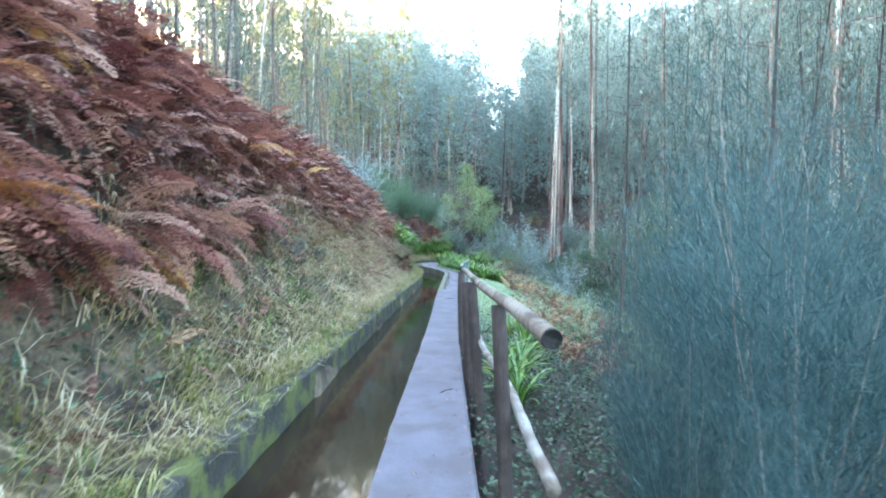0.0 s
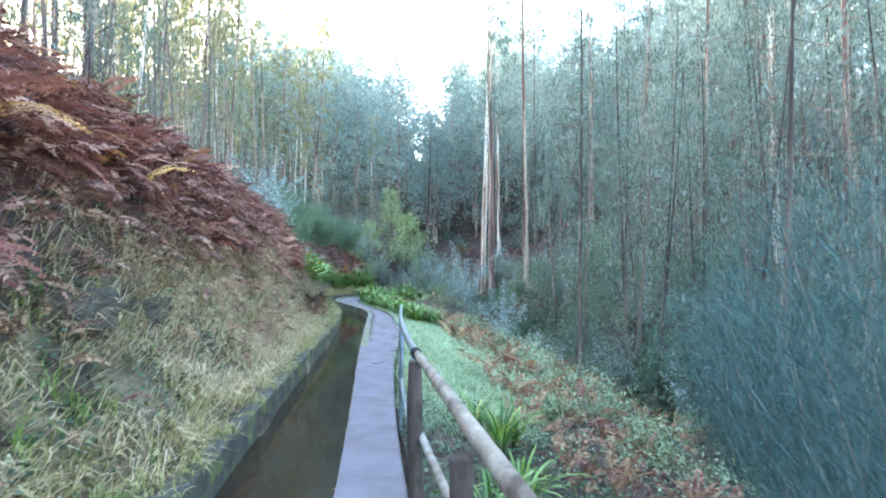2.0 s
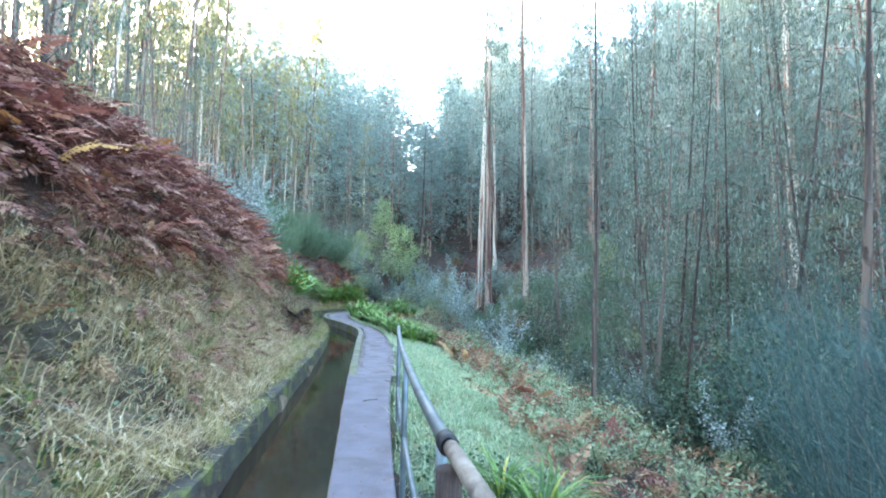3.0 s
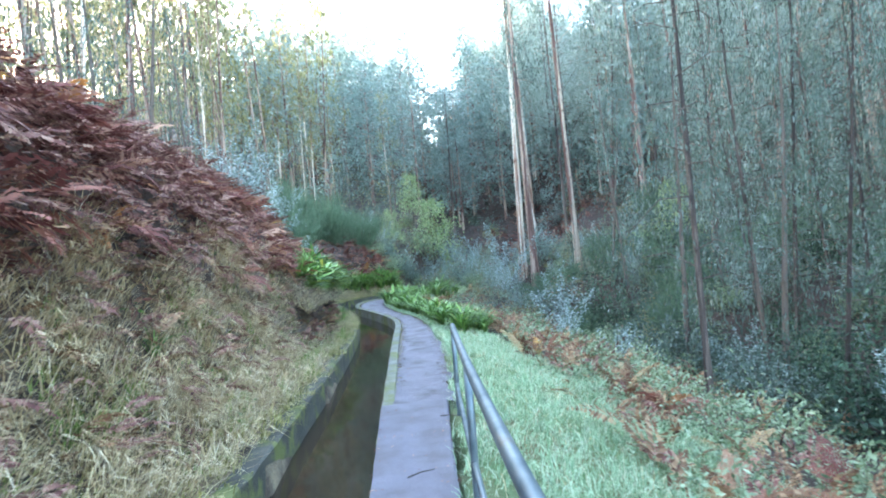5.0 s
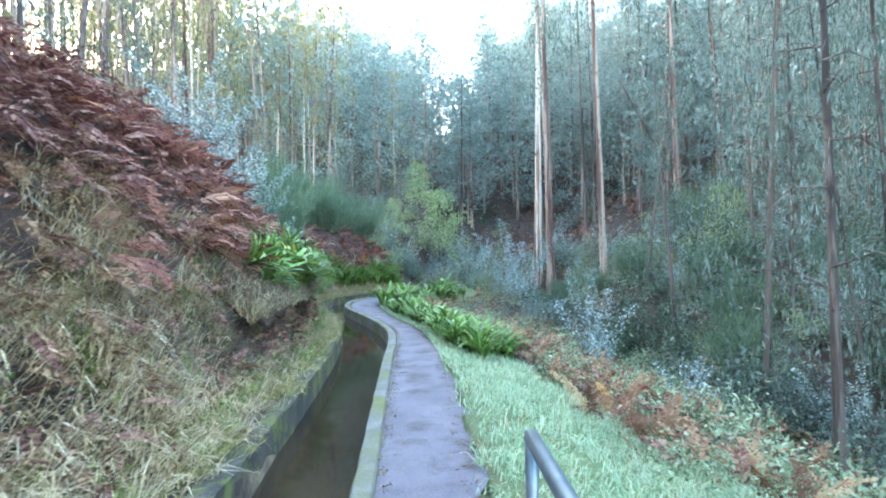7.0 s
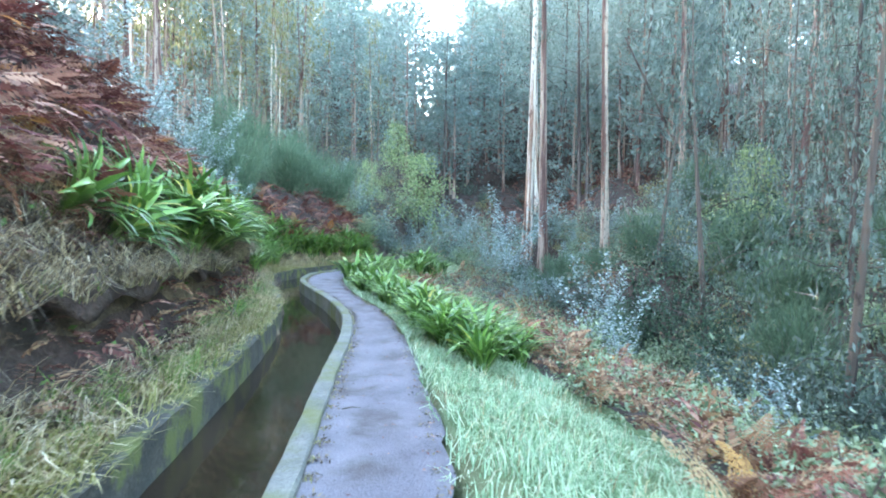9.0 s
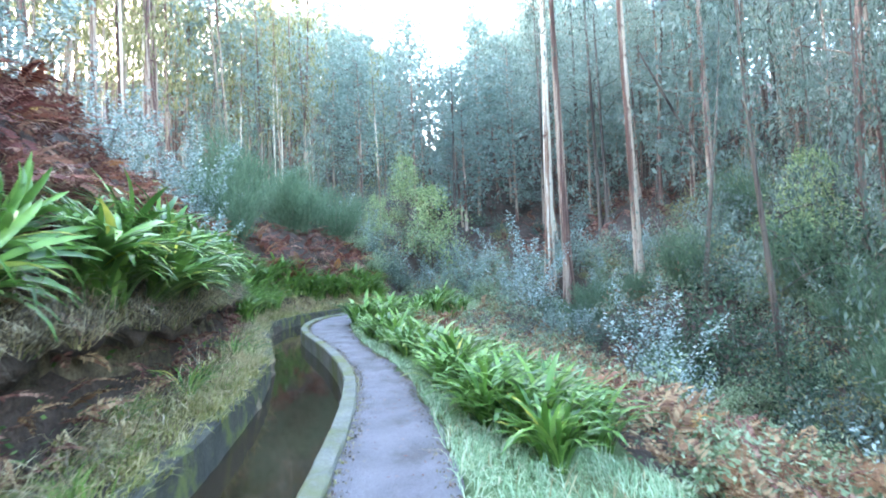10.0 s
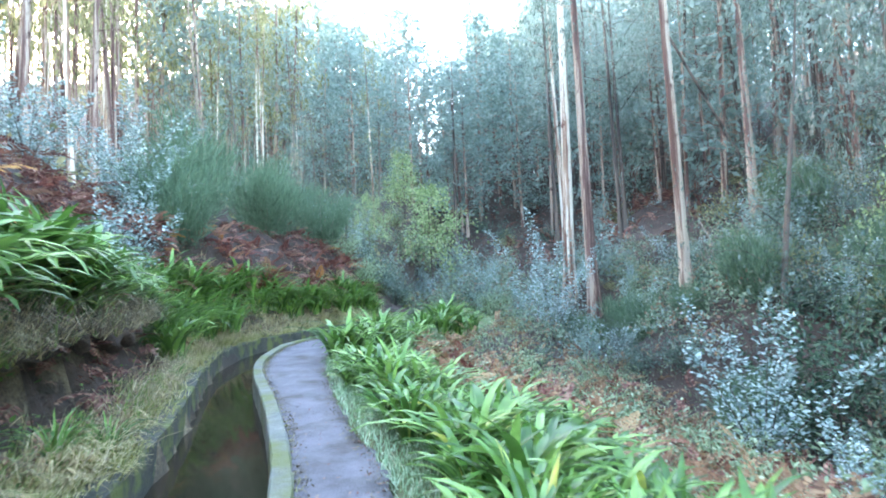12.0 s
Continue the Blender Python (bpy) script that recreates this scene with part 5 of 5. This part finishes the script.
def off_the_cut(p):
    """Fewer tufts on the bare soil of the undercut bank."""
    d, _ = away(p[:, 0], p[:, 1], WALL)
    bare = (p[:, 1] > 18.5) & (p[:, 1] < 32.5) & (d > 0.8) & (d < 1.1)
    return p[~bare | (np.arange(len(p)) % 3 > 0)]


def hollowed(p):
    """Tufts thinned out in patches, so that dark litter shows between them."""
    limit = np.interp(p[:, 1], (2, 4, 10, 12), (0.55, 0.05, 0.05, 0.55))
    return p[lumps(p[:, 0] * 1.4, p[:, 1], 18, 0.8) < limit]


def grasses():
    rng = np.random.default_rng(61)
    down = np.array([0.9, 0, 0])
    stuff("bank_grass", "tufts of yellow-green grass along the canal wall", "grass", *tufts(np.concatenate([bank_spots(560, -2, 43, -0.13, 0.5, 62), bank_spots(90, -2, 20, 0.4, 1.15, 67)]), 36, 0.20, 0.013, rng, 1.0, 0.8, down), M_GRASS)
    stuff("green_tufts", "scattered fresh green grass tufts on the bank", "grass", *tufts(np.concatenate([bank_spots(120, -1, 34, 0.05, 1.3, 66), bank_spots(34, 8, 18, 0.1, 1.4, 69), bank_spots(70, 17, 31, 0.05, 0.45, 70)]), 34, 0.26, 0.011, rng, 0.8, 0.7, down * 0.4, 0.05), M_TUFT)
    stuff("dry_grass", "tangled pale dry grass hanging down the bank", "grass", *tufts(hollowed(np.concatenate([off_the_cut(bank_spots(1700, -2, 43, 0.12, 1.7, 63)), bank_spots(420, 9.5, 18.5, 0.15, 1.5, 68)])), 34, 0.38, 0.0095, rng, 1.6, 1.0, down, 0.10), M_STRAW)
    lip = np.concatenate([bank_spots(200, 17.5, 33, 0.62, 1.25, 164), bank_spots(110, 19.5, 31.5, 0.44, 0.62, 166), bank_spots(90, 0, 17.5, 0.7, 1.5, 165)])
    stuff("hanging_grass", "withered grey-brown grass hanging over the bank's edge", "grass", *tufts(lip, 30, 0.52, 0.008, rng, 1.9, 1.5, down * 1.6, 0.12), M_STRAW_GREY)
    p = slope_spots(2300, 10.5, 24.5, 0.02, 4.4, 64)
    d, _ = away(p[:, 0], p[:, 1], EDGE)
    keep = (d > rng.uniform(-0.1, 0.42, len(p))) & (d < 0.4 + np.interp(p[:, 1], (9.5, 12, 15, 19, 22, 25), (0.3, 2.2, 3.6, 2.6, 1.2, 0.3)) + rng.normal(0, 0.2, len(p)))
    stuff("soft_grass", "soft pale green grass beside the path", "grass", *tufts(p[keep], 26, 0.17, 0.010, rng, 0.9, 0.8, np.array([0.3, 0, 0]), 0.09), M_LAWN)
    stuff("lawn_straw", "dry stalks among the soft grass", "grass", *tufts(p[keep][::7], 8, 0.24, 0.007, rng, 1.0, 0.9, np.array([0.3, 0, 0]), 0.12), M_STRAW)
    p = raised(slope_spots(6000, 21, 37, 0.0, 0.6, 65))
    stuff("verge_grass", "short green grass on the path's edge", "grass", *blades(p, 0.13, 0.010, rng, 0.9, 0.6), M_LAWN)
    k = rng.integers(np.searchsorted(KERB[:, 1], 15), 200, 2500)
    q = sideways(KERB, KERB_W + 0.02)[k] + rng.normal(0, 0.02, (2500, 2))
    stuff("kerb_grass", "sparse short grass tufts at the kerb's foot", "grass", *blades(np.column_stack([q, np.full(2500, -0.05)]), 0.035, 0.006, rng, 0.9, 0.5), M_GRASS)


def bracken_litter(name, label, spots, material, seed, upright):
    rng = np.random.default_rng(seed)
    pieces = []
    for xy, size in spots:
        z = height(xy[:, 0], xy[:, 1])
        for (x, y), h in zip(xy, z):
            if not upright and y < 11.6 and x > -2.8 and rng.uniform() < 0.75:
                continue
            s1 = size * rng.uniform(0.6, 1.2)
            m = pose(x, y, h + rng.uniform(-0.02, 0.2), rng.uniform(-40, 40), rng.uniform(-60, 0) if upright else rng.uniform(-30, 45), rng.uniform(0, 360) if upright else rng.uniform(-90, 90)) @ Matrix.Diagonal((s1, s1, s1, 1))
            pieces.append(placed(FROND_ROUGH[int(rng.integers(6))], m))
    stuff(name, label, "fern", *joined(pieces), material)


def ground_leaves(name, label, p, size, rng, material, spread_z):
    n = len(p)
    b = p + np.column_stack([rng.normal(0, 0.05, (n, 2)), np.abs(rng.normal(0, spread_z, n))])
    way = unit(rng.normal(0, 1, (n, 3)) * np.array([1, 1, 0.45]))
    side = unit(np.cross(way, np.array([0, 0, 1.0]) + rng.normal(0, 0.4, (n, 3))))
    stuff(name, label, "undergrowth", *leaf_quads(b, way, side, size * rng.uniform(0.6, 1.4, n), size * 0.7), material)


def mounds(name, label, spots, per, tall_range, wide_range, size, material, seed):
    """Low mounds of leaves."""
    rng = np.random.default_rng(seed)
    tall = np.repeat(rng.uniform(*tall_range, len(spots)), per)
    c = np.repeat(spots, per, 0)
    n = len(c)
    a, r = rng.uniform(0, 6.28, n), np.sqrt(rng.uniform(0, 1, n))
    wide = np.repeat(rng.uniform(*wide_range, len(spots)), per)
    p = c + np.column_stack([np.cos(a) * r * wide, np.sin(a) * r * wide])
    z = height(c[:, 0], c[:, 1]) + tall * (1 - r ** 2) * rng.uniform(0.35, 1.05, n) + 0.05
    way = unit(rng.normal(0, 1, (n, 3)) + np.array([0, 0, 0.1]))
    side = unit(np.cross(way, rng.normal(0, 1, (n, 3))))
    v, f = leaf_quads(np.column_stack([p, z]), way, side, size * rng.uniform(0.6, 1.4, n), size * 0.42)
    stuff(name, label, "undergrowth", v, f, material)


def on_brown_floor(p):
    """The open floor of dead bracken under the trees behind the tall trunks, and the strip before their feet."""
    floor = ((p[:, 0] - 18) / 9) ** 2 + ((p[:, 1] - 58) / 9) ** 2 < 1
    feet = (np.abs(p[:, 0] - 0.25 * p[:, 1] + 0.7) < 0.8) & (p[:, 1] > 32) & (p[:, 1] < 46)
    return floor | feet


def scrub():
    rng = np.random.default_rng(91)
    spots = np.concatenate([rng.uniform((11.5, 14), (30, 66), (300, 2)), rng.uniform((4.6, 38), (13, 56), (50, 2)), rng.uniform((8.5, 28), (20, 52), (150, 2))])
    spots = spots[~on_brown_floor(spots)]
    mounds("scrub", "mounded grey-green scrub on the forest slopes", spots, 165, (0.6, 1.7), (0.7, 1.3), 0.15, M_SCRUB, 92)
    mounds("blue_scrub", "low blue-grey eucalyptus seedlings among the scrub", np.concatenate([rng.uniform((7.5, 22), (22, 56), (38, 2)), rng.uniform((3, 49), (14, 60), (12, 2))]), 70, (0.5, 1.6), (0.3, 0.6), 0.13, M_BLUE, 96)
    mounds("bramble", "mounded brambles with small pale green leaves", np.concatenate([slope_spots(230, 11, 40, 1.8, 6.5, 93), slope_spots(90, 24, 40, 4.5, 9.5, 97)]), 110, (0.25, 0.75), (0.3, 0.7), 0.075, M_BRAMBLE, 94)


def undergrowth():
    rng = np.random.default_rng(81)
    p = raised(slope_spots(27000, 9, 42, 1.6, 9.0, 82))
    ground_leaves("bramble", "creeping brambles with pale green leaves on the slope", p, 0.046, rng, M_BRAMBLE, 0.30)
    p = raised(slope_spots(15000, -1, 12, 0.10, 3.0, 83))
    ground_leaves("ivy", "dark green ivy and weeds below the slab", p, 0.06, rng, M_IVY, 0.12)
    q = rng.uniform((4.0, -12), (34, 74), (21000, 2))
    q = q[(q[:, 0] > np.where(q[:, 1] < 9, 6.0, 9.0)) & (~on_brown_floor(q) | (np.arange(len(q)) % 6 == 0))]
    ground_leaves("understory", "dense blue-green undergrowth of the forest slope", raised(q), 0.20, rng, M_EUC, 0.6)
    q = rng.uniform((-12, 46), (8, 90), (5000, 2))
    ground_leaves("understory", "dense undergrowth in a sunlit olive tone at the valley's head", raised(q), 0.24, rng, M_EUC_SUNLIT, 0.7)
    q = rng.uniform((-36, 4), (-5.5, 80), (14000, 2))
    ground_leaves("understory", "scrubby undergrowth on the hill above the bank", raised(q), 0.22, rng, M_EUC_SUNLIT, 0.45)
    q = rng.uniform((-34, 72), (46, 190), (16000, 2))
    ground_leaves("understory", "distant scrub under the trees of the valley's head", raised(q), 0.55, rng, M_EUC, 1.0)
    p = raised(bank_spots(4200, 14, 41, 0.25, 1.8, 84))
    ground_leaves("weeds", "small green weeds on the bank", p, 0.06, rng, M_SHRUB, 0.08)
    ground_leaves("ivy", "dark green ivy and weeds among the straw of the bank", raised(bank_spots(4500, 2.5, 12, 0.35, 1.6, 184)), 0.06, rng, M_IVY, 0.10)
    # fallen leaves on the path
    k = rng.integers(20, 200, 1400)
    u = rng.beta(0.30, 0.40, 1400)
    q = KERB[k] * u[:, None] + EDGE[k] * (1 - u)[:, None]
    z = np.where(q[:, 1] < 15.3, 0.024, -0.03)
    way = unit(rng.normal(0, 1, (1400, 3)) * np.array([1, 1, 0.08]))
    side = unit(np.cross(way, np.array([0, 0, 1.0])))
    stuff("fallen_leaves", "small fallen leaves scattered on the path", "leaves", *leaf_quads(np.column_stack([q, z]), way, side, rng.uniform(0.02, 0.05, 1400), 0.014), M_FERN_STUFF)


def kerb_debris():
    """Crumbs of soil and litter between the kerb and the trodden middle of the path."""
    rng = np.random.default_rng(95)
    k = rng.integers(np.searchsorted(KERB[:, 1], 15.6), 205, 5200)
    right = rng.uniform(0, 1, 5200) < 0.4
    q = np.where(right[:, None], sideways(EDGE, -0.03)[k], sideways(KERB, KERB_W + 0.05)[k]) + rng.normal(0, 0.045, (5200, 2))
    way = unit(rng.normal(0, 1, (5200, 3)) * np.array([1, 1, 0.3]))
    side = unit(np.cross(way, np.array([0, 0, 1.0]) + rng.normal(0, 0.3, (5200, 3))))
    stuff("path_debris", "dark leaf crumbs and soil along the kerb", "litter", *leaf_quads(np.column_stack([q, np.full(5200, -0.035)]), way, side, rng.uniform(0.015, 0.05, 5200), 0.016), M_CRUMB)


kerb_debris()
grasses()
bracken_litter("bracken_litter", "matted dead rust-brown bracken covering the bank", [(bank_spots(2200, -1, 26, 1.3, 4.2, 72), 0.62), (bank_spots(620, 0, 30, 0.4, 1.3, 76), 0.42), (bank_spots(650, 0, 9, 1.25, 3.4, 78), 0.66), (bank_spots(1000, 25, 45, 1.1, 4.2, 73), 0.7), (bank_spots(620, 9, 23, 1.8, 4.6, 180), 0.72), (bank_spots(480, 10, 20, 1.55, 2.9, 187), 0.66)], M_FERN_STUFF, 71, False)
bracken_litter("bracken_litter", "withered bracken hanging on the undercut bank", [(bank_spots(190, 16.5, 33, 0.5, 1.1, 178), 0.45)], M_FERN_STUFF, 179, False)
bracken_litter("bracken_litter", "tan dead bracken lying in the grass of the bank", [(bank_spots(430, 1, 24, 0.4, 1.7, 176), 0.42), (bank_spots(260, 4, 19, 1.0, 1.9, 185), 0.5)], M_FERN_TAN_STUFF, 177, False)
bracken_litter("bracken_litter", "matted dead tan bracken on the slope below the path", [(slope_spots(1900, 9, 42, 1.6, 8.5, 74), 0.62), (slope_spots(420, 21, 38, 1.5, 6.0, 186), 0.62)], M_FERN_TAN_STUFF, 77, True)
bracken_litter("bracken_litter", "dead rust-brown bracken beside the grass below the path", [(slope_spots(420, 9, 36, 2.1, 4.6, 181), 0.62), (slope_spots(260, 22, 40, 4.0, 9.5, 183), 0.75)], M_FERN_STUFF, 182, True)
floor_rng = np.random.default_rng(79)
bracken_litter("bracken_litter", "dead bracken floor under the far trees", [(floor_rng.normal((18, 58), (4.5, 4.5), (420, 2)), 1.5)], M_FERN_STUFF, 80, True)
undergrowth()
scrub()
